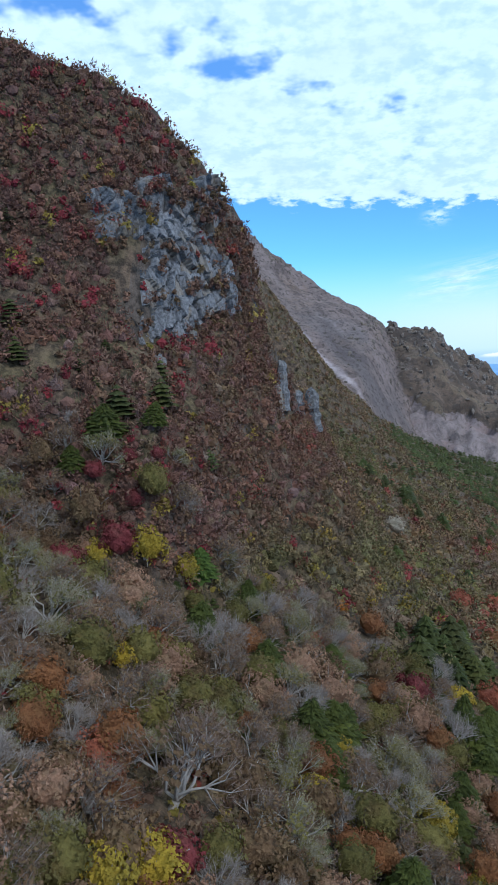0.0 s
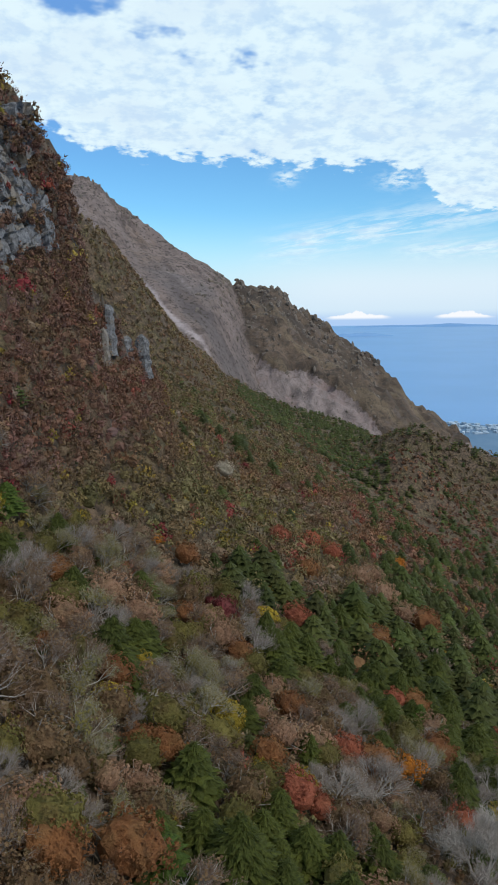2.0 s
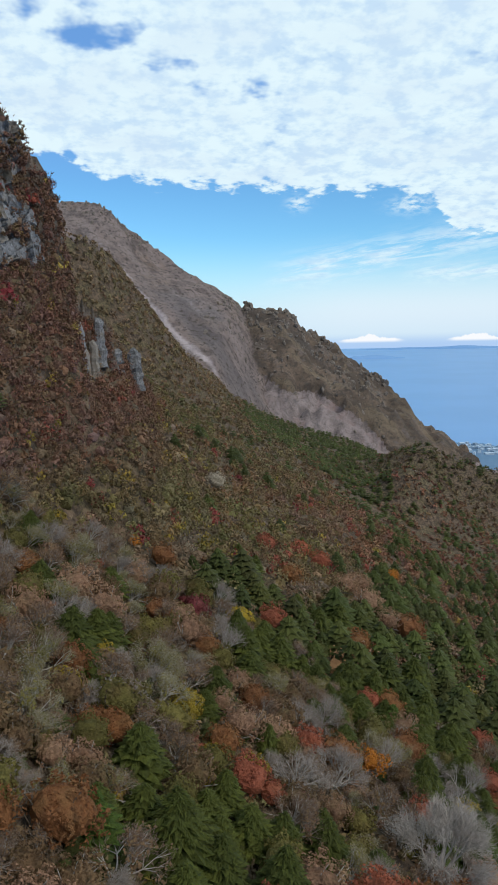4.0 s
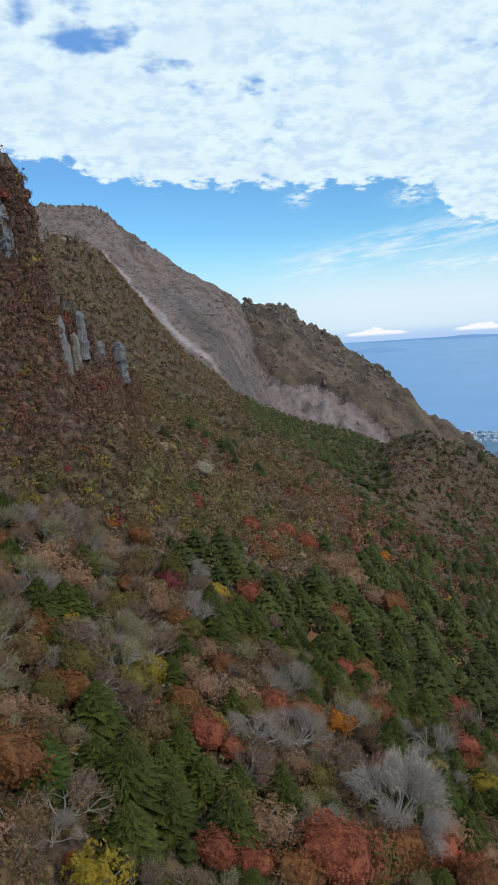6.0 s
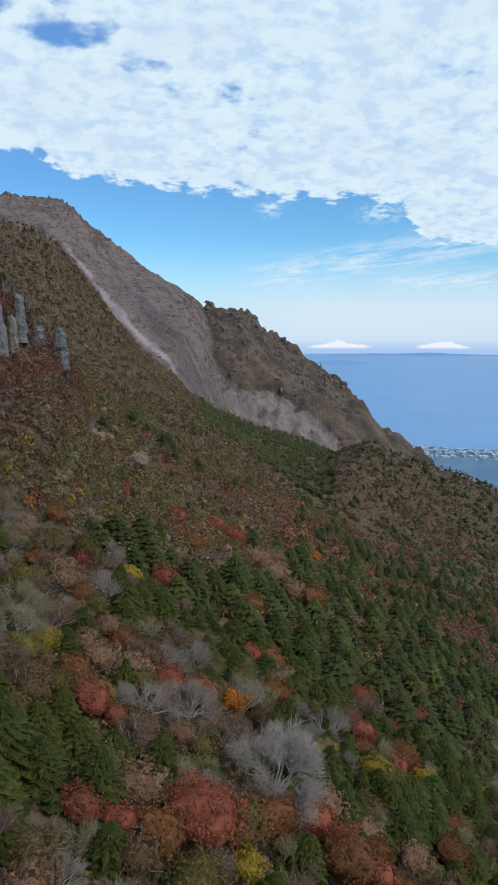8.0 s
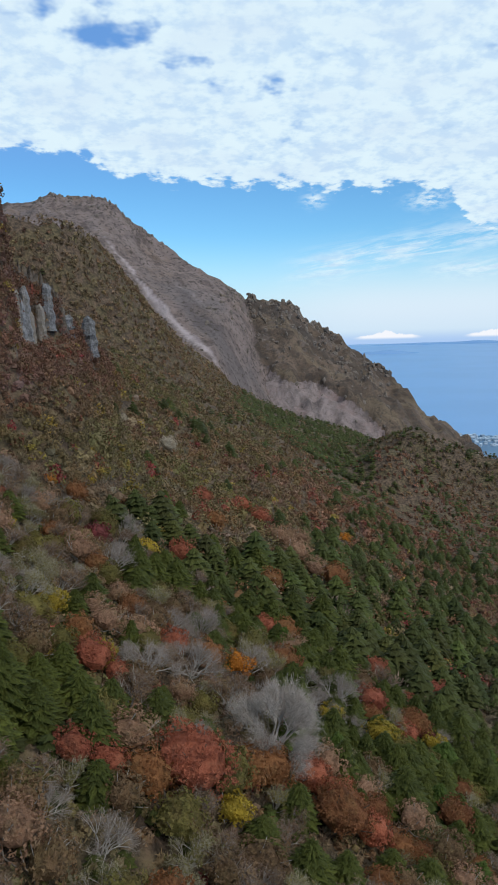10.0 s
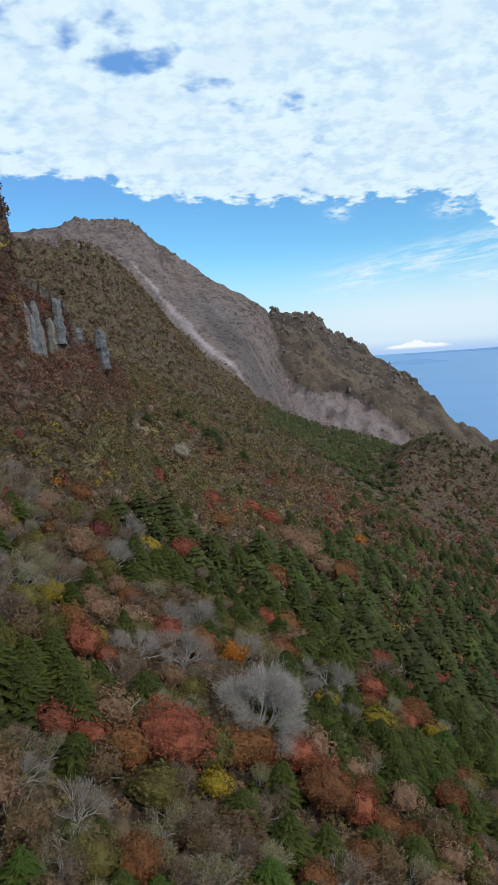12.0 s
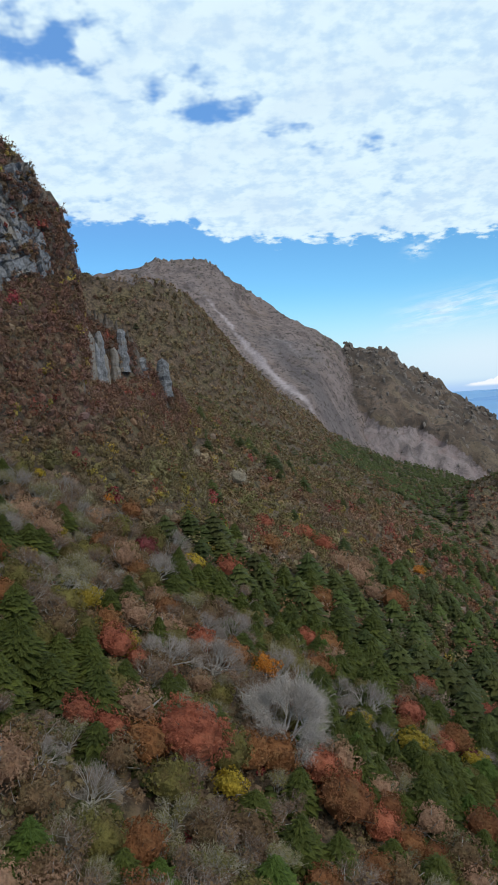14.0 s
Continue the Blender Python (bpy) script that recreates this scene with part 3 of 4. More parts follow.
def tube(path, radii, sides=5):
    """Vertices and quads of a tapered limb along a path."""
    path = np.asarray(path, float)
    verts, quads = [], []
    for k, p in enumerate(path):
        ahead = unit(path[min(k + 1, len(path) - 1)] - path[max(k - 1, 0)])
        side = unit(np.cross(ahead, (0.31, 0.87, 0.22)))
        up = np.cross(ahead, side)
        for q in range(sides):
            w = 2 * math.pi * q / sides
            verts.append(p + radii[k] * (math.cos(w) * side + math.sin(w) * up))
        if k:
            a, b = (k - 1) * sides, k * sides
            quads += [(a + q, a + (q + 1) % sides, b + (q + 1) % sides, b + q) for q in range(sides)]
    return np.array(verts), np.array(quads)


def joined(pieces):
    verts, faces, at = [], [], 0
    for v, f in pieces:
        verts.append(v)
        faces.append(np.asarray(f) + at)
        at += len(v)
    return np.concatenate(verts), np.concatenate(faces)


def limb(a, b, r0, r1, rng, bend=0.12, steps=3, sides=4):
    a, b = np.asarray(a, float), np.asarray(b, float)
    n = np.linalg.norm(b - a)
    path = [a + (b - a) * k / steps + (rng.normal(0, bend * n, 3) * (0 < k < steps)) for k in range(steps + 1)]
    return tube(path, np.linspace(r0, r1, steps + 1), sides)


def part(name, me, parent, label=""):
    """A part of a model: parent is the model, whose parts are linked each time that it is planted."""
    parent["parts"].append((name, me, label))


def thing(name, label, category, group=""):
    return dict(name=name, label=label, category=category, group=group, parts=[])


def leafy_tree(name, kind, dia, clumps, count, leaf, seed, label, category="tree", flat=0.8, bark="brown", group="", heart=0.66):
    """A broadleaved tree: a forked trunk and one dome of small leaves, in shallow clumps with gaps between them."""
    rng = np.random.RandomState(seed)
    top = np.array((0, 0, dia * 0.38))
    pts, out, mid = crown_points(dia, clumps, count, rng, flat)
    leaves = sprays_at(pts + top, out, leaf, rng)
    n = len(leaves) // 3
    bv, bf = BALL[2]
    core = bv * (1 + rng.uniform(-0.14, 0.14, (len(bv), 1))) * (1, 1, flat) * dia / 2 * heart + top
    crown_me = fast_mesh("crown", np.concatenate([leaves, core]), [(np.arange(3 * n).reshape(n, 3), 0), (bf + 3 * n, 0)], [LEAF[kind]])
    fork = np.array((rng.normal(0, 0.04 * dia), rng.normal(0, 0.04 * dia), dia * 0.13))
    pieces = [limb((0, 0, -0.5), fork, 0.035 * dia, 0.028 * dia, rng, 0.04, 3, 6)]
    for m in mid[rng.permutation(len(mid))[:6]]:
        pieces.append(limb(fork, m * 1.15 + top, 0.017 * dia, 0.006 * dia, rng, 0.07, 2, 3))
    tv, tq = joined(pieces)
    ob = thing(name, label, category, group)
    part("trunk", fast_mesh("trunk", tv, [(tq, 0)], [BARK[bark]], smooth=True), ob, "grey branching trunk" if bark == "grey" else "")
    part("crown", crown_me, ob)
    return ob


def bare_tree(name, dia, seed, twigs, label, twig="twig", category="tree", group="", squat=0.8, leaves=None):
    """A leafless tree: spreading limbs that fork three times into a dome of fine twigs."""
    rng = np.random.RandomState(seed)
    rad, pieces, tips = dia / 2, [], []
    base = np.array((0, 0, -0.4))
    fork = np.array((0, 0, 0.10 * dia))
    pieces.append(limb(base, fork, 0.032 * dia, 0.030 * dia, rng, 0.02, 2, 6))
    for k in range(8):
        w = 2 * math.pi * (k + rng.rand() * 0.7) / 8
        lean = rng.uniform(0.05, 0.3) if k % 3 == 0 else rng.uniform(0.4, 1.1)
        d1 = np.array((math.cos(w) * math.sin(lean), math.sin(w) * math.sin(lean), math.cos(lean) * squat * 1.25))
        p1 = fork + d1 * rad * rng.uniform(0.45, 0.6)
        pieces.append(limb(fork, p1, 0.0145 * dia, 0.009 * dia, rng, 0.06))
        for j in range(4):
            d2 = unit(d1 + rng.normal(0, 0.42, 3) + (0, 0, 0.12))
            p2 = p1 + d2 * rad * rng.uniform(0.28, 0.42)
            pieces.append(limb(p1, p2, 0.008 * dia, 0.0045 * dia, rng, 0.08, 1, 3))
            for i in range(2):
                d3 = unit(d2 + rng.normal(0, 0.5, 3) + (0, 0, 0.1))
                p3 = p2 + d3 * rad * rng.uniform(0.2, 0.34)
                pieces.append(limb(p2, p3, 0.0032 * dia, 0.0015 * dia, rng, 0.08, 1, 3))
                tips.append((p2, p3, d3))
    tv, tq = joined(pieces)
    start = np.array([t[0] for t in tips])
    end = np.array([t[1] for t in tips])
    way = np.array([t[2] for t in tips])
    pick = rng.randint(0, len(tips), twigs)
    p = start[pick] + (end - start)[pick] * rng.uniform(-0.25, 1.05, (twigs, 1)) + rng.normal(0, 0.035 * dia, (twigs, 3))
    outward = unit(p - fork)
    d = unit(way[pick] * 0.4 + outward * 0.7 + rng.normal(0, 0.62, (twigs, 3)))
    length = rad * rng.uniform(0.07, 0.2, (twigs, 1))
    wide = unit(np.cross(d, rng.normal(0, 1, (twigs, 3)))) * (0.0009 * dia + 0.0075)
    verts = np.stack([p - wide, p + wide, p + d * length + wide * 0.2 + rng.normal(0, 0.05, (twigs, 3)) * length], 1).reshape(-1, 3)
    ob = thing(name, label, category, group)
    part("trunk", fast_mesh("trunk", tv, [(tq, 0)], [BARK["grey"]], smooth=True), ob, "pale grey forked trunk and limbs")
    part("crown", fast_mesh("crown", verts, [(np.arange(3 * twigs).reshape(twigs, 3), 0)], [BARK[twig]]), ob, "haze of fine leafless twigs")
    if leaves:
        kind, count, size = leaves
        pick = rng.randint(0, len(tips), count)
        c = start[pick] + (end - start)[pick] * rng.uniform(0.3, 1.25, (count, 1)) + rng.normal(0, 0.03 * dia, (count, 3))
        q = leaf_quads(c, unit(c - fork), size, rng)
        part("foliage", fast_mesh("foliage", q, [(np.arange(4 * count).reshape(count, 4), 0)], [LEAF[kind]]), ob, "last thin autumn leaves")
    return ob


def conifer_skirts(height, width, tiers, points, rng):
    """Scalloped, drooping tiers of a conifer: vertices and triangles."""
    verts, tris = [], []
    for k in range(tiers):
        f = (k + rng.uniform(0.1, 0.5)) / tiers
        z = height * (0.14 + 0.84 * f)
        reach = width / 2 * (1 - f ** 1.7) ** 0.8 + 0.03 * width
        w = rng.rand() * 6.28 + 6.283 * np.arange(2 * points) / (2 * points)
        r = reach * np.where(np.arange(2 * points) % 2, rng.uniform(0.55, 0.8, 2 * points), rng.uniform(0.75, 1.1, 2 * points))
        at = len(verts)
        verts.append((rng.normal(0, 0.02 * width), rng.normal(0, 0.02 * width), z + 0.10 * height))
        for a, b in zip(w, r):
            verts.append((b * math.cos(a), b * math.sin(a), z - 0.16 * b + rng.normal(0, 0.012 * height)))
        tris += [(at, at + 1 + q, at + 1 + (q + 1) % (2 * points)) for q in range(2 * points)]
    return np.array(verts), np.array(tris)


def conifer(name, height, width, seed, tiers, points, label, kind="conifer", sprays=1250, group="", spray=0.2):
    rng = np.random.RandomState(seed)
    sv, st = conifer_skirts(height, width, tiers, points, rng)
    a, b, c = (sv[st[:, q]] for q in range(3))
    pick = rng.randint(0, len(st), sprays)
    p, q = rng.rand(sprays, 1) ** 0.5, rng.rand(sprays, 1)
    at = a[pick] * (1 - p) + (b[pick] * (1 - q) + c[pick] * q) * p
    out = unit(at * (1, 1, 0) + 1e-6)
    way = unit(out + (0, 0, -0.35) + rng.normal(0, 0.3, (sprays, 3)))
    side = unit(np.cross(way, (0, 0, 1.0)) + rng.normal(0, 0.25, (sprays, 3)))
    ln = spray * rng.uniform(0.6, 1.5, (sprays, 1))
    at = at + rng.normal(0, 0.07, (sprays, 3)) + (0, 0, 0.08)
    tuft = np.stack([at - way * ln * 0.7 + side * ln * 0.3, at - way * ln * 0.7 - side * ln * 0.3, at + way * ln], 1).reshape(-1, 3)
    ob = thing(name, label, "conifer", group)
    tv, tq = limb((0, 0, -0.6), (0, 0, height * 0.95), 0.028 * height, 0.006 * height, rng, 0.006, 5, 6)
    part("trunk", fast_mesh("trunk", tv, [(tq, 0)], [BARK["brown"]], smooth=True), ob)
    me = fast_mesh("crown", np.concatenate([tuft, sv]), [(np.arange(3 * sprays).reshape(sprays, 3), 0), (st + 3 * sprays, 0)], [LEAF[kind]])
    part("crown", me, ob, "tiers of drooping needle sprays")
    return ob


# Each stand of trees: models of about four metres across, copied over the slope.
MODELS = {
    "red": [leafy_tree("red_leaved_tree", "red", 4.4, 60, 1700, 0.21, 100 + k, "small maple in dense brick-red autumn leaf", group="red maples") for k in range(3)],
    "crimson": [leafy_tree("crimson_tree", "crimson", 3.6, 40, 1100, 0.21, 120 + k, "low maple in deep crimson autumn leaf", group="crimson maples") for k in range(2)],
    "russet": [leafy_tree("russet_tree", "russet", 4.6, 62, 1700, 0.21, 140 + k, "broadleaved tree turned dull russet brown", group="russet trees") for k in range(3)],
    "orange": [leafy_tree("orange_leaved_tree", "orange", 4.4, 30, 1300, 0.21, 160 + k, "small tree with thin bright orange leaves over pale limbs", bark="grey", group="orange trees", heart=0.35) for k in range(2)],
    "peach": [leafy_tree("peach_leaved_tree", "peach", 4.2, 60, 1500, 0.18, 180 + k, "small tree in faded peach and tan leaf", bark="grey", group="tan trees", heart=0.5) for k in range(3)],
    "yellow": [leafy_tree("yellow_leaved_tree", "yellow", 3.6, 34, 1000, 0.21, 200 + k, "small tree in golden yellow autumn leaf", bark="grey", group="yellow trees", heart=0.5) for k in range(3)],
    "olive": [leafy_tree("olive_shrub", "olive", 3.6, 44, 1000, 0.2, 220 + k, "low shrub in dull olive-green leaf", "shrub", group="olive shrubs") for k in range(3)],
    "brown": [leafy_tree("brown_shrub", "brown", 3.8, 50, 1100, 0.2, 240 + k, "shrub with withered brown leaves", "shrub", bark="grey", group="brown shrubs", heart=0.55) for k in range(3)],
    "cream": [leafy_tree("cream_tree", "cream", 4.2, 50, 1300, 0.2, 250 + k, "pale cream seed-covered small tree on the slope", bark="grey", group="cream trees", heart=0.6) for k in range(1)],
    "bare": [bare_tree("bare_tree", 4.6, 260 + k, 2400, "leafless tree with pale grey twigs", group="bare grey trees") for k in range(3)],
    "pale": [bare_tree("pale_bare_tree", 4.4, 280 + k, 1800, "nearly leafless tree with pale olive twigs", "pale_twig", group="pale bare trees", leaves=("olive", 260, 0.2)) for k in range(2)],
    "dusky": [bare_tree("dusky_bare_tree", 4.2, 300 + k, 1800, "leafless brown-twigged tree with a few last leaves", "brown_twig", group="brown bare trees", leaves=("brown", 260, 0.2)) for k in range(3)],
    "conifer": [conifer("conifer", 4.1, 5.0, 320 + k, 10, 11, "dark green conifer with drooping branches", group="conifers on the slope") for k in range(4)],
    "fresh": [conifer("bright_conifer", 4.0, 5.2, 340 + k, 9, 11, "yellow-green conifer among bare trees", "fresh", group="bright conifers") for k in range(2)],
}
GIANTS = {
    "red": leafy_tree("red_leaved_tree", "red", 7.8, 150, 5200, 0.23, 401, "large round maple in dense brick-red leaf", flat=0.72, group="red maples"),
    "bare": bare_tree("bare_tree", 9.6, 402, 16000, "large leafless tree, a dome of silver-grey twigs", "silver_twig", group="bare grey trees"),
    "russet": leafy_tree("russet_tree", "russet", 6.6, 120, 4000, 0.22, 403, "large broadleaved tree turned orange-brown", flat=0.75, group="russet trees"),
    "conifer": conifer("conifer", 5.8, 7.2, 404, 14, 15, "tall dark green conifer with layered branches", sprays=4200, group="conifers on the slope"),
}
BASE = {"red": 4.4, "crimson": 3.6, "russet": 4.6, "orange": 4.4, "peach": 4.2, "yellow": 3.6, "olive": 3.6, "brown": 3.8, "cream": 4.2, "bare": 4.6, "pale": 4.4, "dusky": 4.2, "conifer": 5.0, "fresh": 5.2}
GIANT_BASE = {"red": 7.8, "bare": 9.6, "russet": 6.6, "conifer": 7.0}


def height_at(x, y):
    return float(land(x, y)[0])


def stand(model, x, y, scale, spin, lean=0.75, above=0.0, odd=(1, 1, 1)):
    """Plant a copy; it leans out from the slope a little."""
    e = 1.5
    z, zx, zy = height_at(x, y), height_at(x + e, y), height_at(x, y + e)
    n = Vector((-(zx - z) / e * lean, -(zy - z) / e * lean, 1)).normalized()
    n = n if n.z > 0.8 else (n + Vector((0, 0, 0.8))).normalized()
    if model["category"] == "conifer":
        n = (n + Vector((0, 0, 2.5))).normalized()
    if above:
        x, y = x - n.x * above, y - n.y * above
        z = height_at(x, y)
    turn = Vector((0, 0, 1)).rotation_difference(n).to_matrix().to_4x4()
    if model["category"] != "conifer":
        spin = math.atan2(z - zy, z - zx) + (math.pi if spin > math.pi else 0.0)
        odd = (odd[0] * 1.1, odd[1] * 0.96, odd[2] * 1.12)
    m = Matrix.Translation((x, y, z - 0.15)) @ turn @ Matrix.Rotation(spin, 4, "Z") @ Matrix.Diagonal((scale * odd[0], scale * odd[1], scale * odd[2], 1))
    ob = tagged(new(model["name"]), model["label"], model["category"], model["group"])
    ob.empty_display_size = 0.2
    ob.matrix_basis = m
    for name, me, label in model["parts"]:
        piece = new(name, me)
        piece.parent = ob
        if label:
            piece["label"] = label


# Trees that stand out: place in plan and breadth of crown, in metres.
STANDING = {
    "red": [(24.8, 34.1, 7.6), (16.5, 32.4, 3.7), (16.9, 45, 4.4), (19.3, 45.2, 3.1), (27.3, 83.9, 4.7), (34, 119.5, 4.6), (43, 128.4, 4.9),
        (46.8, 126.2, 4.9), (55, 74.5, 4.5), (50.2, 62.2, 4.8), (64.5, 74.8, 5.4), (38.5, 73.7, 3.7), (36.7, 40.8, 4.8), (38.9, 39.3, 4.9),
        (19, 32.2, 3.6), (41.8, 37.5, 4.3)],
    "crimson": [(37.6, 170.2, 2.2), (90, 184.7, 2.9), (46.3, 179.1, 2), (-15.5, 67.8, 4.7), (-13.8, 70.5, 2.4), (-18.1, 70.7, 2.7), (-11.9, 73.8, 1.9),
        (-14.5, 72.9, 2.4), (15, 78.2, 2.4)],
    "russet": [(38.1, 36.5, 6.5), (30, 37, 4.9), (42.5, 89.9, 5.2), (12.3, 85.9, 4.2), (57.3, 104.9, 6.7), (34.4, 102.1, 4.5), (21.7, 31.8, 4.7), (53.9, 45.5, 5), (32.5, 39.1, 5.3), (32.5, 75.8, 2.5)],
    "orange": [(32.1, 55.9, 4.4), (74.2, 153, 3.8), (9, 87.1, 2.1), (11.6, 75.2, 1.6)],
    "peach": [(25.3, 46.5, 3.5), (19.2, 62, 4.1), (17.8, 52.8, 4.8), (50.2, 35.9, 4.5), (47.8, 42.1, 4.7), (43, 43.5, 4), (28.4, 49.8, 3),
        (1.8, 65.5, 6), (52.2, 121.1, 4.6), (55.4, 124, 4.7), (48.4, 114.2, 6.2), (51.2, 109.6, 6.4), (53.6, 105.4, 5.6)],
    "yellow": [(14.7, 48, 2.5), (14.2, 43.6, 2.1), (8.5, 27.2, 4.6), (28.4, 32.6, 3.6), (12.6, 73, 1.6), (12.7, 54.5, 3), (5.9, 68.2, 2.5),
        (22.2, 32.1, 2.2), (43, 55.4, 3.6), (-12.7, 68.1, 4.7), (-9.4, 70.7, 3.4), (-13, 53, 3), (12.5, 51.5, 3.3), (13.7, 70.8, 2.1),
        (12.9, 52.7, 3.4), (-0.4, 83.4, 2.2), (14.4, 94.6, 2.1)],
    "bare": [(33.7, 42.8, 10), (41.7, 61.3, 4.5), (18.1, 73.2, 4.1), (4.2, 47.8, 3.3), (26.8, 59.1, 4.1),
        (54.4, 62.8, 3.3), (6.4, 30, 3.4), (7.8, 50.6, 4), (20.1, 49.5, 2.9), (-14.1, 40.9, 3.3), (-10.8, 35.9, 4.2), (-19.4, 49.6, 4.2),
        (-20.7, 55.5, 4.1), (6.7, 56.8, 3.4), (3.3, 81.9, 4.3), (5, 48.9, 3), (-20.8, 73.4, 2.5), (-9, 75, 2.8), (19, 25.3, 4.7),
        (15.2, 26.1, 3.8), (-0.9, 36.7, 3.3), (4.7, 49.4, 3.1), (0.4, 34.7, 3.7), (25, 58.8, 5)],
    "conifer": [(10.9, 35.8, 7), (8.6, 42.8, 5.7), (13.9, 35.2, 4.8), (16.8, 39.5, 4.6), (19.3, 39.8, 4.2), (31.3, 63.3, 4.7), (21.6, 70.2, 6.3),
        (26.7, 74.3, 5.9), (26.5, 103.5, 3.5), (28.8, 100.4, 3.9), (33.4, 91.6, 5.1), (36.8, 90.9, 5.1), (41.4, 94.7, 5.4), (44.6, 82.1, 7.2),
        (50.4, 86, 6.7), (48.5, 69.3, 6.7), (48.9, 77.9, 6.3), (36, 62, 3.3), (23.8, 44, 3.4), (22.4, 19.3, 4.4), (34.5, 29.6, 5.4),
        (42.5, 33, 4.7), (11, 30.9, 5.3), (5.6, 36, 4.3), (37.8, 30.5, 4.4)],
    "dusky": [(-7.2, 41.3, 9)],
    "cream": [(28.4, 152.5, 5.6), (18.0, 158.0, 3.0)],
    "olive": [(-2.3, 61.7, 4.5), (-5, 57, 3.2), (-11, 34.7, 2.6), (-8.3, 69.3, 3.1), (25.5, 41.6, 3.6), (27.3, 45.9, 3.5)],
    "pale": [(9.8, 59.8, 5.1), (10.2, 58.7, 4.7), (24.9, 26.6, 4.4), (10.4, 59.3, 4.8)],
    "fresh": [(5.3, 34.6, 5), (24.5, 20.3, 4.1), (16.7, 18.8, 3.9), (32.2, 23.8, 5.4)],
}
GIANT_PLACES = {("red", 0), ("bare", 0), ("russet", 0), ("conifer", 0)}
taken = []
for kind, places in STANDING.items():
    for k, (px, py, wide) in enumerate(places):
        giant = (kind, k) in GIANT_PLACES
        model = GIANTS[kind] if giant else MODELS[kind][k % len(MODELS[kind])]
        stand(model, px, py, wide / (GIANT_BASE if giant else BASE)[kind], RNG.rand() * 6.28)
        taken.append((px, py, wide / 2))

# The rest of the slope, by stands.
FOREST = ["dusky", "brown", "olive", "bare", "pale", "peach", "russet", "yellow", "red", "crimson", "conifer", "fresh"]


def mixture(x, y):
    """Shares of the kinds at a place on the slope."""
    az = math.degrees(math.atan2(x - 16, y + 11))
    r = math.hypot(x - 16, y + 11)
    patch = float(fbm(x, y, 17, 3))
    firs = 0.0
    if az > 16.5 + 6 * patch and r > 62:
        firs = (0.66 if r < 165 else 0.3) + 0.8 * patch
    for cx, cy, w in ((33, 84, 14), (13, 36, 5), (52, 75, 14)):
        firs = max(firs, 0.9 * math.exp(-((x - cx) ** 2 + (y - cy) ** 2) / (w * w)) + 0.5 * patch)
    if 9 < az < 21:
        firs = max(firs, 0.85 * min(max((r - 250 - 10 * (21 - az)) / 60, 0), 1) + patch * (r > 300))
    mound = math.exp(-((x - 203) ** 2 + (y - 402) ** 2) / 45 ** 2)
    firs = max(firs * (1 - mound), 0.25 * mound)
    firs = min(max(firs, 0.0), 0.9)
    high = min(max((-6 - x) / 10, 0), 1) * min(max((y - 58) / 12, 0), 1)
    far = min(max((r - 110) / 60, 0), 1)
    w = dict(dusky=3.6, brown=1.6 + 2 * far, olive=1.7 + 1.8 * far, bare=1.15 * (1 - 0.5 * far), pale=1.6 * (1 - 0.5 * far), peach=0.9, russet=0.7 + 0.4 * far, yellow=0.34 - 0.1 * far,
             red=0.2, crimson=0.07 + 1.2 * high, conifer=0.07, fresh=0.06 * (1 - far))
    if 16 < az and 75 < r < 400:
        w["russet"] += 1.6
        w["red"] += 0.5
        w["peach"] += 0.6
    if r < 62 and x > 14:
        w["russet"] += 0.8
    if high:
        w["dusky"] += 2.5 * high
        w["olive"] *= 1 - 0.4 * high
    total = sum(w.values())
    shares = {k: v / total * (1 - firs) for k, v in w.items()}
    shares["conifer"] += firs * 0.93
    shares["fresh"] += firs * 0.07
    return shares


def scatter(r0, r1, step, a0=-40.0, a1=42.0, loose=0.42):
    """Jittered places on the slope between two distances from the middle of the camera's line."""
    n = int(r1 // step) + 2
    gx, gy = np.meshgrid(np.arange(-n, n + 1), np.arange(-4, n + 1))
    x = 16 + (gx + RNG.uniform(-loose, loose, gx.shape)) * step
    y = -11 + (gy + RNG.uniform(-loose, loose, gy.shape)) * step
    r, az = np.hypot(x - 16, y + 11), np.degrees(np.arctan2(x - 16, y + 11))
    ok = (r >= r0) & (r < r1) & (az > a0) & (az < a1)
    return [(px, py) for px, py in zip(x[ok], y[ok])]


counts = {}
NEAR = 92.0
for px, py in scatter(24, NEAR, 2.35):
    if any((px - tx) ** 2 + (py - ty) ** 2 < (0.75 * tr + 0.35) ** 2 for tx, ty, tr in taken):
        continue
    shares = mixture(px, py)
    kind = RNG.choice(FOREST, p=[shares[k] for k in FOREST])
    if counts.get(kind, 0) >= 260:
        kind = "dusky" if kind != "dusky" else "brown"
    counts[kind] = counts.get(kind, 0) + 1
    models = MODELS[kind]
    wide = RNG.uniform(3.0, 5.3) * (1.15 if kind in ("conifer", "bare") else 1.0)
    stand(models[counts[kind] % len(models)], px, py, wide / BASE[kind], RNG.rand() * 6.28, odd=RNG.uniform(0.84, 1.18, 3))

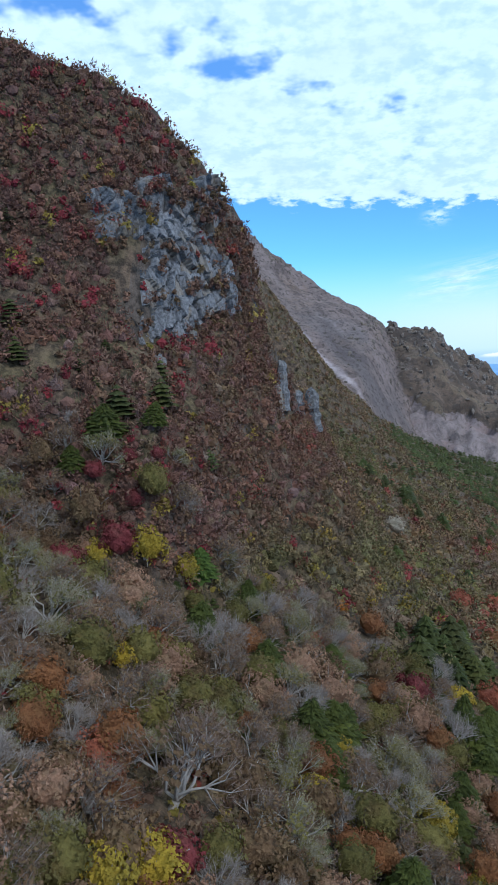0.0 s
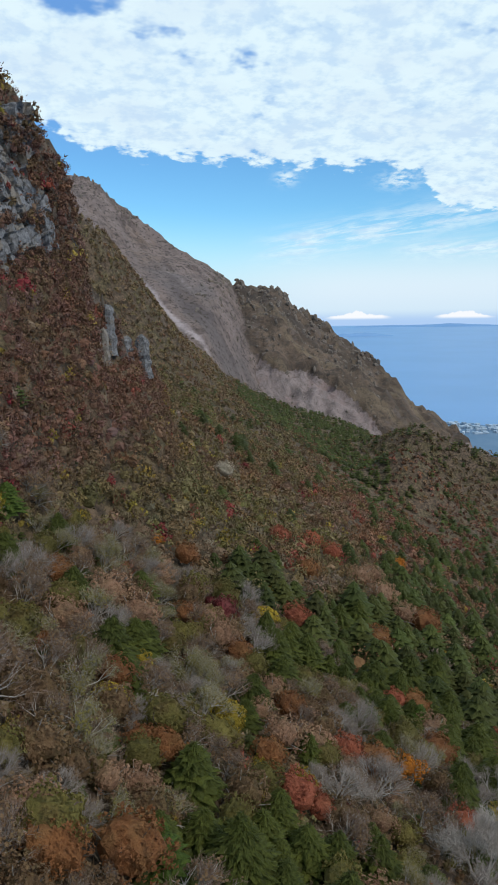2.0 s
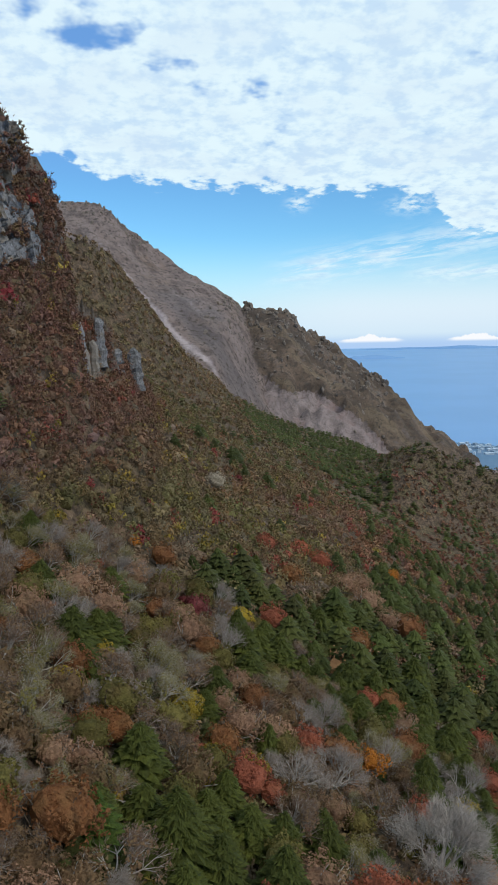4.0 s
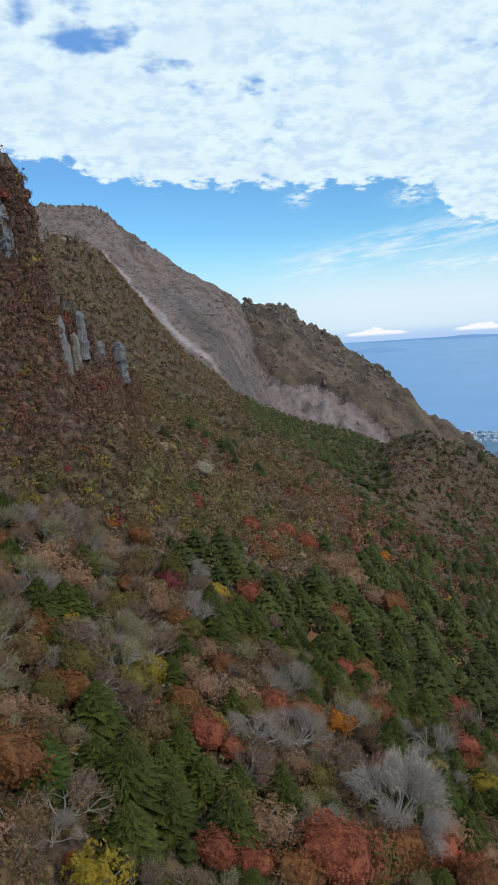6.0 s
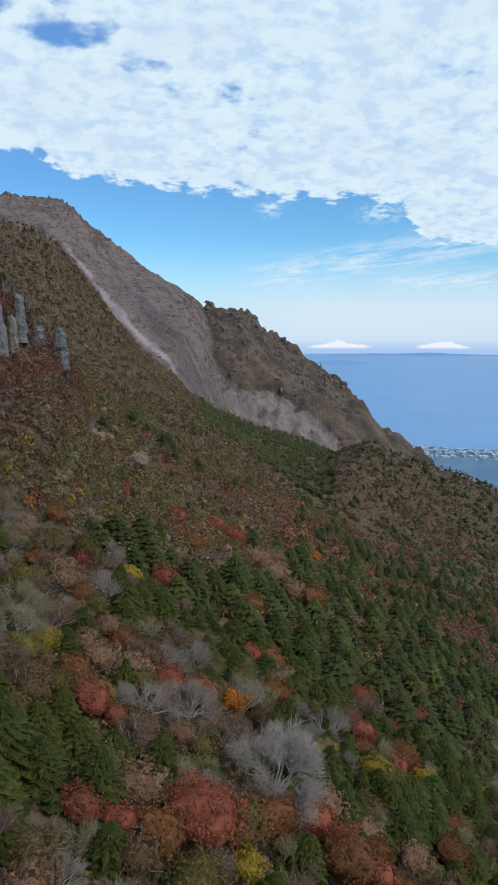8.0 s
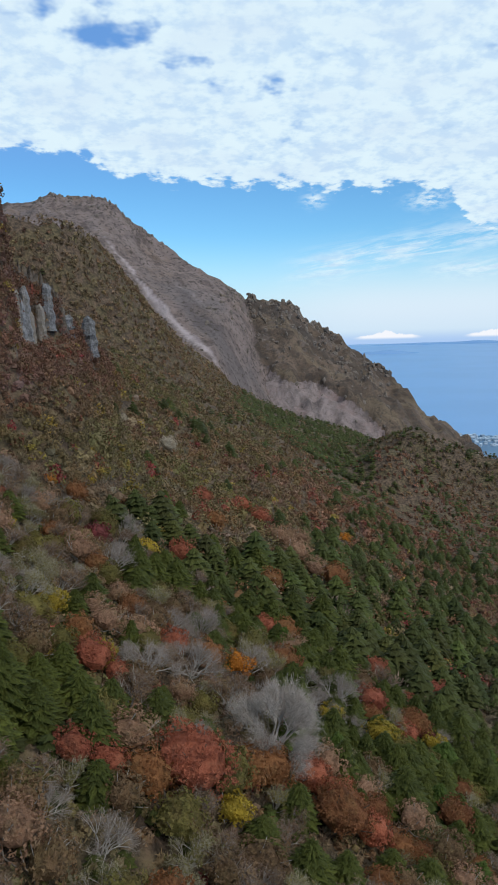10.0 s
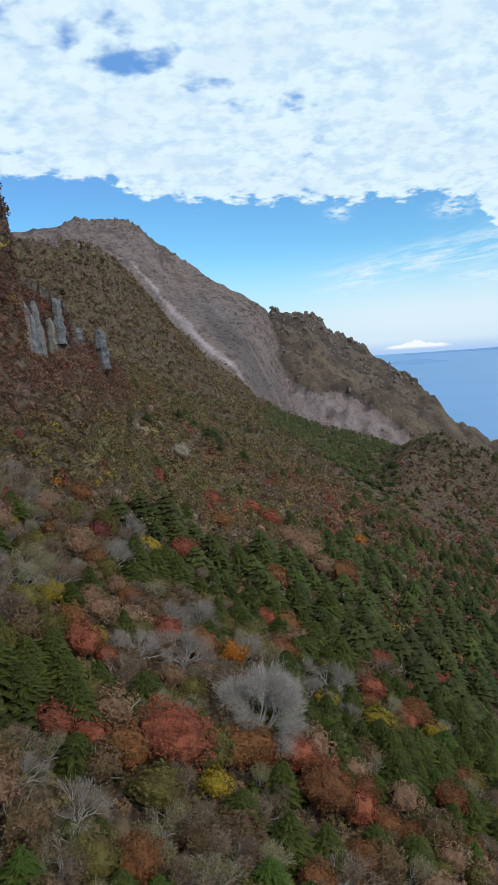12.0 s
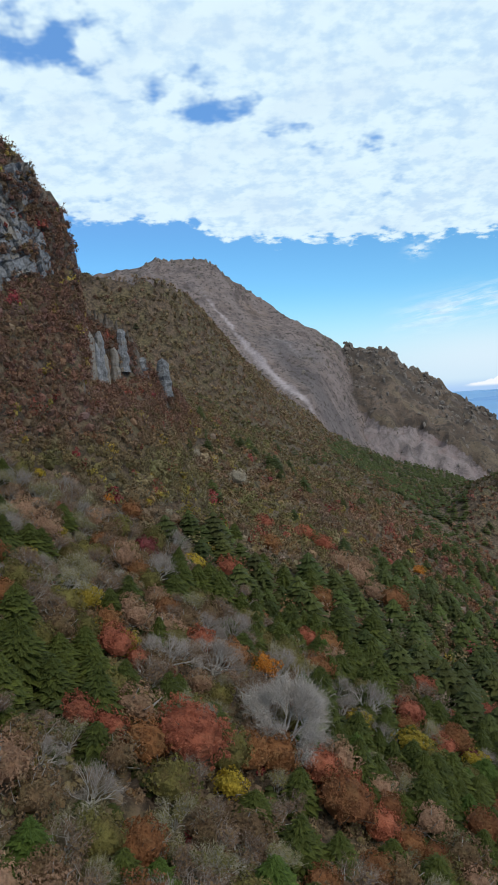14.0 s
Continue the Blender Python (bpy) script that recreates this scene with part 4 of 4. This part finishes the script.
# ---- woods beyond: one mesh a stretch ----
TINTS = {
    "dusky": (0.165, 0.100, 0.068), "brown": (0.160, 0.098, 0.048), "olive": (0.130, 0.108, 0.034), "bare": (0.22, 0.168, 0.135), "pale": (0.20, 0.158, 0.090),
    "peach": (0.25, 0.145, 0.088), "russet": (0.185, 0.082, 0.036), "yellow": (0.28, 0.20, 0.034), "red": (0.24, 0.055, 0.038), "crimson": (0.22, 0.028, 0.034),
    "conifer": (0.046, 0.052, 0.010), "fresh": (0.060, 0.074, 0.015),
}
DRIFTS = np.array([(0.160, 0.138, 0.050), (0.180, 0.130, 0.066), (0.200, 0.108, 0.066)])
TWIGGY = ("bare", "pale", "dusky")
SPUR_TINT = np.array((0.165, 0.066, 0.054))
KHAKI_TINT = np.array((0.215, 0.146, 0.084))
RUST_TINT = np.array((0.228, 0.092, 0.064))
SLOPE_TINT = np.array((0.172, 0.118, 0.072))


def far_woods(name, places, sprays, size, low, high, label, tiers=5, points=6, own=0.45, heights=None, fir=0.0):
    """Many plants in one mesh, each a dome of small leaf sprays or a tiered conifer; their colours drift over the slope."""
    rng = np.random.RandomState(len(places))
    xs, ys = np.array(places).T
    zs, info = land(xs, ys)
    e = 1.3
    zs = np.minimum(zs, 0.25 * (land(xs + e, ys)[0] + land(xs - e, ys)[0] + land(xs, ys + e)[0] + land(xs, ys - e)[0]) + 0.3)
    zs = zs if heights is None else heights
    gx = np.clip((land(xs + e, ys)[0] - land(xs - e, ys)[0]) / (2 * e), -2.5, 2.5)
    gy = np.clip((land(xs, ys + e)[0] - land(xs, ys - e)[0]) / (2 * e), -2.5, 2.5)
    normal = unit(np.stack([-gx, -gy, np.ones_like(gx)], -1))
    level = unit(np.stack([-gy, gx, np.zeros_like(gx)], -1))
    downhill = np.cross(level, normal)
    drift = np.clip(0.5 + 2.6 * fbm(xs, ys, 45, 3), 0, 1.999)
    on_spur = np.clip((info["spur"] - info["hill"]) / 6, 0, 1)
    high_up = np.clip((zs - 187) / 11, 0, 1)
    on_middle = np.clip((info["middle"] - info["hill"] + 12) / 14, 0, 1)
    on_slope = np.clip((info["r"] - 200) / 90, 0, 1)
    rusty = 0.85 * np.clip((info["az"] - 12) / 6, 0, 1) * np.clip((info["r"] - 120) / 60, 0, 1) * np.clip((430 - info["r"]) / 60, 0, 1)
    firs = [conifer_skirts(1.0, 1.15, tiers, points, np.random.RandomState(900 + k)) for k in range(4)]
    bv, bf = BALL[1]
    verts, tris, tints, at = [], [], [], 0
    for k, (x, y, z) in enumerate(zip(xs, ys, zs)):
        shares = mixture(x, y)
        kind = rng.choice(FOREST, p=[shares[q] for q in FOREST])
        if kind in ("conifer", "fresh") and (on_spur[k] > 0.3 or on_middle[k] > 0.4) and rng.rand() < 0.88:
            kind = "brown"
        wide = low + (high - low) * rng.rand() ** 1.7
        if kind in ("conifer", "fresh"):
            wide = max(wide, fir)
            colour = np.array(TINTS[kind])
            v, f = firs[rng.randint(4)]
            tall = wide * rng.uniform(0.8, 1.05)
            w = rng.rand() * 6.28
            c, s = math.cos(w), math.sin(w)
            v = np.stack([v[:, 0] * c - v[:, 1] * s, v[:, 0] * s + v[:, 1] * c, v[:, 2]], -1) * tall + (x, y, z - 0.25)
            tris.append(f + at)
        else:
            q = int(drift[k])
            base = DRIFTS[q] + (DRIFTS[q + 1] - DRIFTS[q]) * (drift[k] - q)
            base = base + (SLOPE_TINT - base) * on_slope[k] * 0.7
            base = base + (KHAKI_TINT - base) * on_middle[k] * 0.8
            base = base + (SPUR_TINT - base) * on_spur[k] * high_up[k] * 0.9
            base = base + (RUST_TINT - base) * rusty[k]
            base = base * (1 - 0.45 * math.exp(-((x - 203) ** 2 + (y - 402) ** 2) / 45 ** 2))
            share = 0.9 - 0.65 * on_slope[k] if kind in ("red", "crimson", "yellow") else own
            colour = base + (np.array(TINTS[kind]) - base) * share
            out, along, across = normal[k], downhill[k], level[k]
            middle = np.array((x, y, z)) + out * wide * 0.14
            lobe = np.outer(rng.normal(0, 0.17, 5) * wide, across) + np.outer(rng.uniform(-0.34, 0.38, 5) * wide, along) + np.outer(rng.uniform(-0.02, 0.16, 5) * wide, out)
            reach = wide * rng.uniform(0.16, 0.32, 5)
            v = np.zeros((0, 3))
            if sprays >= 20:
                v = middle - out * wide * 0.12 + (bv * (1 + rng.uniform(-0.25, 0.2, (len(bv), 1)))) * wide * 0.24
                tris.append(bf + at)
            which = rng.randint(0, 5, sprays)
            u = unit(rng.normal(0, 1, (sprays, 3)) + out * 0.7 + (0, 0, 0.3))
            seat = lobe[which] + middle + u * (reach[which] * rng.uniform(0.6, 1.15, sprays))[:, None]
            if kind in TWIGGY:
                way = unit(u + rng.normal(0, 0.35, (sprays, 3)) + (0, 0, 0.25))
                flank = unit(np.cross(way, rng.normal(0, 1, (sprays, 3)))) * size * rng.uniform(0.16, 0.34, (sprays, 1))
                ln = size * rng.uniform(0.6, 1.5, (sprays, 1))
                leaf = np.stack([seat - way * ln * 0.6 - flank, seat - way * ln * 0.6 + flank, seat + way * ln * 0.6], 1).reshape(-1, 3)
            else:
                leaf = sprays_at(seat, u, size * 1.15, rng, loose=0.75)
            tris.append(np.arange(len(leaf)).reshape(-1, 3) + at + len(v))
            v = np.concatenate([v, leaf])
        colour = colour * rng.uniform(0.74, 1.26) * rng.uniform(0.93, 1.07, 3)
        verts.append(v)
        tints.append(np.tile(np.r_[colour, 1], (len(v), 1)))
        at += len(v)
    me = fast_mesh(name, np.concatenate(verts), [(np.concatenate(tris), 0)], [WOODS], np.concatenate(tints))
    return tagged(new(name, me), label, "woodland", kind="stuff")


PILLARS = [(-1.2, 127.6, 198, 216.8, 2.9), (0.2, 129.0, 198, 212.5, 2.2), (1.1, 130.6, 203, 215.2, 1.9), (1.9, 131.4, 198, 210.0, 1.9), (3.3, 135.5, 200, 211.5, 1.7),
           (4.6, 139.5, 206, 216, 1.9), (7.4, 147, 200, 209.2, 2.6), (11.8, 156.8, 199, 209.2, 3.6), (-3.4, 116.6, 214, 229, 2.6), (-1.0, 119.0, 212, 230.5, 2.2)]


def bare_rock(x, y):
    """Where the cliff and the pillars leave little room for scrub."""
    if any(abs(x - px) < 1.0 and -2.4 < y - py < 1.0 for px, py, *_ in PILLARS):
        return True
    (ax, ay, _), (bx, by, _) = CLIFF_FOOT, CLIFF_END
    long = math.hypot(bx - ax, by - ay)
    along = ((x - ax) * (bx - ax) + (y - ay) * (by - ay)) / long
    back = ((y - ay) * (bx - ax) - (x - ax) * (by - ay)) / long
    return 0 < along < long + 1 and -1.0 < back < 4.5 and (x * 7.3 + y * 3.1) % 1 < (0.9 if along < 0.5 * long else 0.6)


def where(places, test):
    xs, ys = np.array(places).T
    return [p for p, ok in zip(places, test(land(xs, ys)[1])) if ok]


all_places = scatter(NEAR, 265, 2.25, -24, 36, 0.8)
all_places = [p for p in all_places if all((p[0] - tx) ** 2 + (p[1] - ty) ** 2 > (0.7 * tr + 0.6) ** 2 for tx, ty, tr in taken)]
slope_places = where(all_places, lambda i: i["spur"] < i["hill"] + 1)


def by_steepness(places, share):
    """Thin out places so that steep ground carries as many plants for its surface as flat ground does."""
    xs, ys = np.array(places).T
    z = land(xs, ys)[0]
    rise = np.hypot(land(xs + 0.4, ys)[0] - z, land(xs, ys + 0.4)[0] - z) / 0.4
    keep = RNG.rand(len(xs)) < share * np.sqrt(1 + np.minimum(rise, 9) ** 2)
    return [p for p, ok in zip(places, keep) if ok]


spur_places = [p for p in by_steepness(where(scatter(NEAR - 8, 195, 0.55, -30, 4), lambda i: i["spur"] > i["hill"] + 1), 0.185) if not bare_rock(*p)]
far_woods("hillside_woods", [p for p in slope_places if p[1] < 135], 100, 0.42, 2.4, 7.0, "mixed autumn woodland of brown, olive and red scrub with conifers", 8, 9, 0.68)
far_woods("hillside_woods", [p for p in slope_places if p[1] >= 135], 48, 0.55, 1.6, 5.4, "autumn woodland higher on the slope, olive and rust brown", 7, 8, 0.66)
ledge_y = RNG.uniform(115.5, 123.5, 120)
ledge_x = 0.45 - 0.2 * (ledge_y - 118) + RNG.normal(0, 0.2, 120)
ledge_z = 206 + np.maximum(0, land(ledge_x - 0.5, ledge_y)[0] - 207) * RNG.rand(120)
far_woods("cliff_scrub", list(zip(ledge_x, ledge_y)), 40, 0.42, 1.3, 3.0, "dark red-brown scrub clinging to ledges of the cliff", 6, 7, 0.3, ledge_z)
face_u, face_v = 0.94 * RNG.rand(170) ** 0.6, RNG.rand(170)
face_v = np.where(RNG.rand(170) < 0.35, 0.82 + 0.13 * RNG.rand(170), np.round(face_v * 5) / 5 + RNG.normal(0, 0.03, 170))
face_x = (-15.6 + 16.0 * face_u) * (1 - face_v) + (-20.6 + 16.4 * face_u) * face_v + 0.9
face_y = (88.4 + 29.4 * face_u) * (1 - face_v) + (96.6 + 15.6 * face_u) * face_v - 0.6
face_z = (213 + 8 * face_u) * (1 - face_v) + (244 + 2 * face_u) * face_v
far_woods("cliff_scrub", list(zip(face_x, face_y)), 44, 0.34, 0.8, 2.6, "brown and tan scrub rooted in the joints of the cliff", 6, 7, 0.5, face_z)
reach_x = np.linspace(-14, 5, 110)
flank_y, flank_z = RNG.uniform(106, 128, 620), RNG.uniform(208, 240, 620)
inside = land(*np.broadcast_arrays(reach_x[None, :], flank_y[:, None]))[0] > flank_z[:, None]
flank_x = np.where(inside, reach_x[None, :], -99.0).max(1) - 0.1
flank_x, flank_y, flank_z = (q[inside.any(1)] for q in (flank_x, flank_y, flank_z))
far_woods("cliff_scrub", list(zip(flank_x, flank_y)), 40, 0.38, 1.2, 3.0, "dark red-brown scrub on the sheer end of the spur", 6, 7, 0.35, flank_z)
far_woods("spur_scrub", spur_places, 42, 0.38, 1.4, 4.2, "dense red-brown autumn scrub on the steep rocky spur", 6, 7, 0.4)
far_places = where(by_steepness(scatter(265, 450, 2.2, -16, 40, 0.9), 0.5), lambda i: i["near"] > np.maximum(i["dome"], i["front"]))
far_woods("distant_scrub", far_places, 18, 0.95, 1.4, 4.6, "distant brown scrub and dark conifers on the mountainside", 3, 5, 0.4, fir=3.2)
far_places = where(by_steepness(scatter(450, 690, 3.3, -16, 40, 0.9), 0.46), lambda i: i["near"] > np.maximum(i["dome"], i["front"]))
far_woods("distant_scrub", far_places, 12, 1.3, 2.2, 5.0, "brown scrub and dark conifers below the far ridge", 3, 5, 0.35, fir=4.4)

# low growth that closes the gaps between the near trees
far_woods("undergrowth", scatter(24, NEAR, 1.3), 30, 0.32, 1.5, 2.7, "low brown and olive undergrowth between the trees", 3, 6)

# ---- rock ----


def rock_wall(name, corners, wide, tall, nu, nv, seed, depth, label, mat, block=(2.0, 3.0), tuck=0.0):
    """A jointed rock face between four corners (lower left, lower right, upper left, upper right): blocks stand proud by unlike amounts."""
    rng = np.random.RandomState(seed)
    bl, br, tl, tr = [np.array(c, float) for c in corners]
    u, v = np.meshgrid(np.linspace(0, 1, nu), np.linspace(0, 1, nv))
    U, V = u[..., None], v[..., None]
    p = (bl * (1 - U) + br * U) * (1 - V) + (tl * (1 - U) + tr * U) * V
    normal = unit(np.cross(br - bl, tl - bl))
    a = u * wide / block[0] + fbm(u * wide, v * tall, 5, 3) * 0.9 + 0.25 * v * tall / block[1]
    b = v * tall / block[1] + fbm(u * wide + 40, v * tall, 5, 3) * 0.8
    best, second, which = np.full(u.shape, 9.0), np.full(u.shape, 9.0), np.zeros(u.shape)
    tilt = np.zeros(u.shape)
    na, nb = int(a.max()) + 4, int(b.max()) + 4
    fx, fy = rng.rand(na, nb), rng.rand(na, nb)
    out, gx, gy = rng.rand(na, nb), rng.normal(0, 0.5, (na, nb)), rng.normal(0, 0.5, (na, nb))
    ia, ib = np.floor(a).astype(int), np.floor(b).astype(int)
    for i in (-1, 0, 1):
        for j in (-1, 0, 1):
            ca, cb = (ia + i) % na, (ib + j) % nb
            da, db = ia + i + fx[ca, cb] - a, ib + j + fy[ca, cb] - b
            d = np.hypot(da, db)
            nearer = d < best
            second = np.where(nearer, best, np.minimum(second, d))
            best = np.where(nearer, d, best)
            which = np.where(nearer, out[ca, cb], which)
            tilt = np.where(nearer, da * gx[ca, cb] + db * gy[ca, cb], tilt)
    crack = np.clip((second - best) / 0.06, 0, 1)
    lift = depth * (which * 1.0 + 0.7 * tilt + 0.22 * fbm(u * wide, v * tall, 1.2, 4)) - (1 - crack) * depth * 0.7
    rim = np.minimum(np.minimum(u, 1 - u) * wide, np.minimum(v, 1 - v) * tall) / 4.0 + fbm(u * wide, v * tall, 7, 5) * 4.6 - 0.55
    rim = np.clip(rim, 0, 1)
    p = p + normal * (lift * rim - (1 - rim) * 3.0)[..., None]
    p = p - normal * (np.maximum(0, 0.3 - U) * tuck)
    face = tagged(new(name), label, "cliff", "rock faces of the spur")
    block_of = np.round(which * 1e6).astype(int)
    i = np.arange(nv - 1)[:, None] * nu + np.arange(nu - 1)[None, :]
    quads = np.stack([i, i + 1, i + nu + 1, i + nu], -1).reshape(-1, 4)
    ids = block_of[:-1, :-1].ravel()
    shown = rim.ravel()[quads].max(1) > 0.1
    verts = p.reshape(-1, 3)
    for k in np.unique(ids[shown]):
        mine = quads[(ids == k) & shown]
        used, again = np.unique(mine, return_inverse=True)
        block = new("rock_block", fast_mesh("rock_block", verts[used], [(again.reshape(-1, 4), 0)], [mat]))
        block.parent = face
    return face


def rock_pillar(x, y, low, high, wide, seed, label, group="rock pillars", mat=None):
    """A standing column of jointed rock, flat-sided, broken at the top."""
    rng = np.random.RandomState(seed)
    sides, levels = 7, 12
    turn = rng.rand() * 6.28
    ring = rng.uniform(0.75, 1.2, sides)
    verts = []
    for k in range(levels):
        f = k / (levels - 1)
        z = low + (high - low) * f
        shrink = 1.3 - 0.5 * f - (0.3 if k == levels - 1 else 0)
        shift = rng.normal(0, 0.05 * wide, 2)
        for q in range(sides):
            w = turn + 6.283 * q / sides
            r = wide / 2 * ring[q] * shrink * rng.uniform(0.9, 1.08)
            verts.append((x + shift[0] + r * math.cos(w), y + shift[1] + r * math.sin(w), z + rng.normal(0, 0.12) + (ring[q] - 1) * (2.2 if k > levels - 3 else 0)))
    quads = [(k * sides + q, k * sides + (q + 1) % sides, (k + 1) * sides + (q + 1) % sides, (k + 1) * sides + q) for k in range(levels - 1) for q in range(sides)]
    top = len(verts)
    verts.append((x, y, high + 0.2))
    caps = [((levels - 1) * sides + q, (levels - 1) * sides + (q + 1) % sides, top) for q in range(sides)]
    me = fast_mesh("rock_pillar", verts, [(np.array(quads), 0), (np.array(caps), 0)], [mat or ROCK])
    return tagged(new("rock_pillar", me), label, "rock", group)


rock_wall("rock_face", ((-15.6, 88.4, 213), (0.4, 117.8, 221), (-20.6, 96.6, 244), (-4.2, 112.2, 246)), 33, 32, 150, 140, 5, 1.3,
          "pale grey jointed rock cliff on the autumn spur", ROCK, (1.7, 2.6), 9.0)
rock_wall("rock_face", ((-16.5, 85.5, 207), (-12, 87.5, 207), (-17, 89, 219.5), (-12.5, 91, 219.5)), 5, 13, 26, 50, 9, 1.6,
          "low pale rock outcrop under the cliff", ROCK, (1.6, 2.4))
rock_wall("rock_face", ((-23.5, 68, 196), (-19, 67, 195), (-25, 80, 213), (-21.5, 80, 213)), 5, 22, 26, 80, 6, 1.6,
          "narrow grey rock rib among red maples", ROCK, (1.5, 2.2))
for k, (px, py, low, high, wide) in enumerate(PILLARS):
    rock_pillar(px, py, low, high, wide * 1.3, 600 + k, "upright grey rock pillar rising from red scrub")
for k, (px, py, size) in enumerate([(20.4, 161, 3.0), (22.5, 163, 2.2), (18.6, 159, 2.0)]):
    z = height_at(px, py)
    rock_pillar(px, py, z - 1, z + 1.6, size, 640 + k, "tan rock outcrop on the brown slope", "tan outcrops", TAN_ROCK)



def lava_crags():
    """Broken lava blocks that stand out of the far ridge and the dome's crest."""
    rng = np.random.RandomState(77)
    spots, sizes = [], []
    for line, count, reach in ((FRONT[:10], 620, 60), (DOME[3:12], 110, 14)):
        for k in range(count):
            q = rng.randint(len(line) - 1)
            a, b, f = np.array(line[q]), np.array(line[q + 1]), rng.rand()
            p = a + (b - a) * f
            off = abs(rng.normal(0, reach))
            p[0] -= off * 0.35
            p[1] -= off * 0.9
            spots.append(p)
            sizes.append(rng.uniform(1.0, 4.0) * (1.1 if off < 6 and reach > 20 else 0.7))
    spots = np.array(spots)
    spots[:, 2] = land(spots[:, 0], spots[:, 1])[0]
    v, f = BALL[1]
    n = len(spots)
    form = rng.uniform(0.6, 1.3, (n, 1, 3)) * (1, 1, 1.25)
    body = v[None] * (1 + rng.uniform(-0.35, 0.3, (n, len(v), 1))) * np.array(sizes)[:, None, None] * form + spots[:, None]
    faces = (f[None] + (np.arange(n) * len(v))[:, None, None]).reshape(-1, 3)
    me = fast_mesh("lava_crags", body.reshape(-1, 3), [(faces, 0)], [CRAG])
    tagged(new("lava_crags", me), "dark broken lava crags along the far ridge", "rocks", kind="stuff")


lava_crags()

# ---- coast and distance ----


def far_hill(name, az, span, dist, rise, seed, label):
    """A low hill across the sea; its haze is put into its colour."""
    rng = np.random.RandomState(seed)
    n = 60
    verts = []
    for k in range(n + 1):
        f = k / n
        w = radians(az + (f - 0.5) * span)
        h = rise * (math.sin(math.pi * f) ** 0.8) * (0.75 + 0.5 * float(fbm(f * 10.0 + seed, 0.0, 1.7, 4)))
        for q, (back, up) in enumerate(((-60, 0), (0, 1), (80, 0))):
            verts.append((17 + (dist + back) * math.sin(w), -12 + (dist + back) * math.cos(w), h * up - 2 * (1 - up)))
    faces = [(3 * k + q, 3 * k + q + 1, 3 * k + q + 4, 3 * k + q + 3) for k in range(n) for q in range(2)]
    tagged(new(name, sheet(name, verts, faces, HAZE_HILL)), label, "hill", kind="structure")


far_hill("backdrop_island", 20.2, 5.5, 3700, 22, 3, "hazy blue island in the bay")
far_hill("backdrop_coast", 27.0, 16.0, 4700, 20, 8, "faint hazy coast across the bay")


def build_coast():
    n = 70
    verts, faces = [], []
    for k in range(n + 1):
        f = k / n
        w = radians(22 + 22 * f)
        edge = 1195 + 90 * float(fbm(f * 9.0, 3.3, 1.0, 4)) - 70 * f
        for r, h in ((700, 5.0), (1000, 3.0), (edge, 1.5), (edge + 4, -2.0)):
            verts.append((17 + r * math.sin(w), -12 + r * math.cos(w), h))
    for k in range(n):
        for q in range(3):
            a = 4 * k + q
            faces.append((a, a + 1, a + 5, a + 4))
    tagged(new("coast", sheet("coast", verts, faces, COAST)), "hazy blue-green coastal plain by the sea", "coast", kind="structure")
    rng = np.random.RandomState(4)
    verts, quads = [], []
    for k in range(260):
        w, r = radians(25.5 + 13 * rng.rand()), 1085 + 95 * rng.rand() ** 0.8
        x, y = 17 + r * math.sin(w), -12 + r * math.cos(w)
        a, b, h, t = rng.uniform(3, 9), rng.uniform(3, 6), rng.uniform(1.5, 4.5), rng.rand() * 3.14
        at = len(verts)
        for z in (0.0, h):
            for sx, sy in ((-1, -1), (1, -1), (1, 1), (-1, 1)):
                verts.append((x + sx * a / 2 * math.cos(t) - sy * b / 2 * math.sin(t), y + sx * a / 2 * math.sin(t) + sy * b / 2 * math.cos(t), 2 + z))
        quads += [(at + q, at + (q + 1) % 4, at + 4 + (q + 1) % 4, at + 4 + q) for q in range(4)] + [(at + 4, at + 5, at + 6, at + 7)]
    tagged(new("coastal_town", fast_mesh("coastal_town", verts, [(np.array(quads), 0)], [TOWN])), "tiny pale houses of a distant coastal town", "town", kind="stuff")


build_coast()
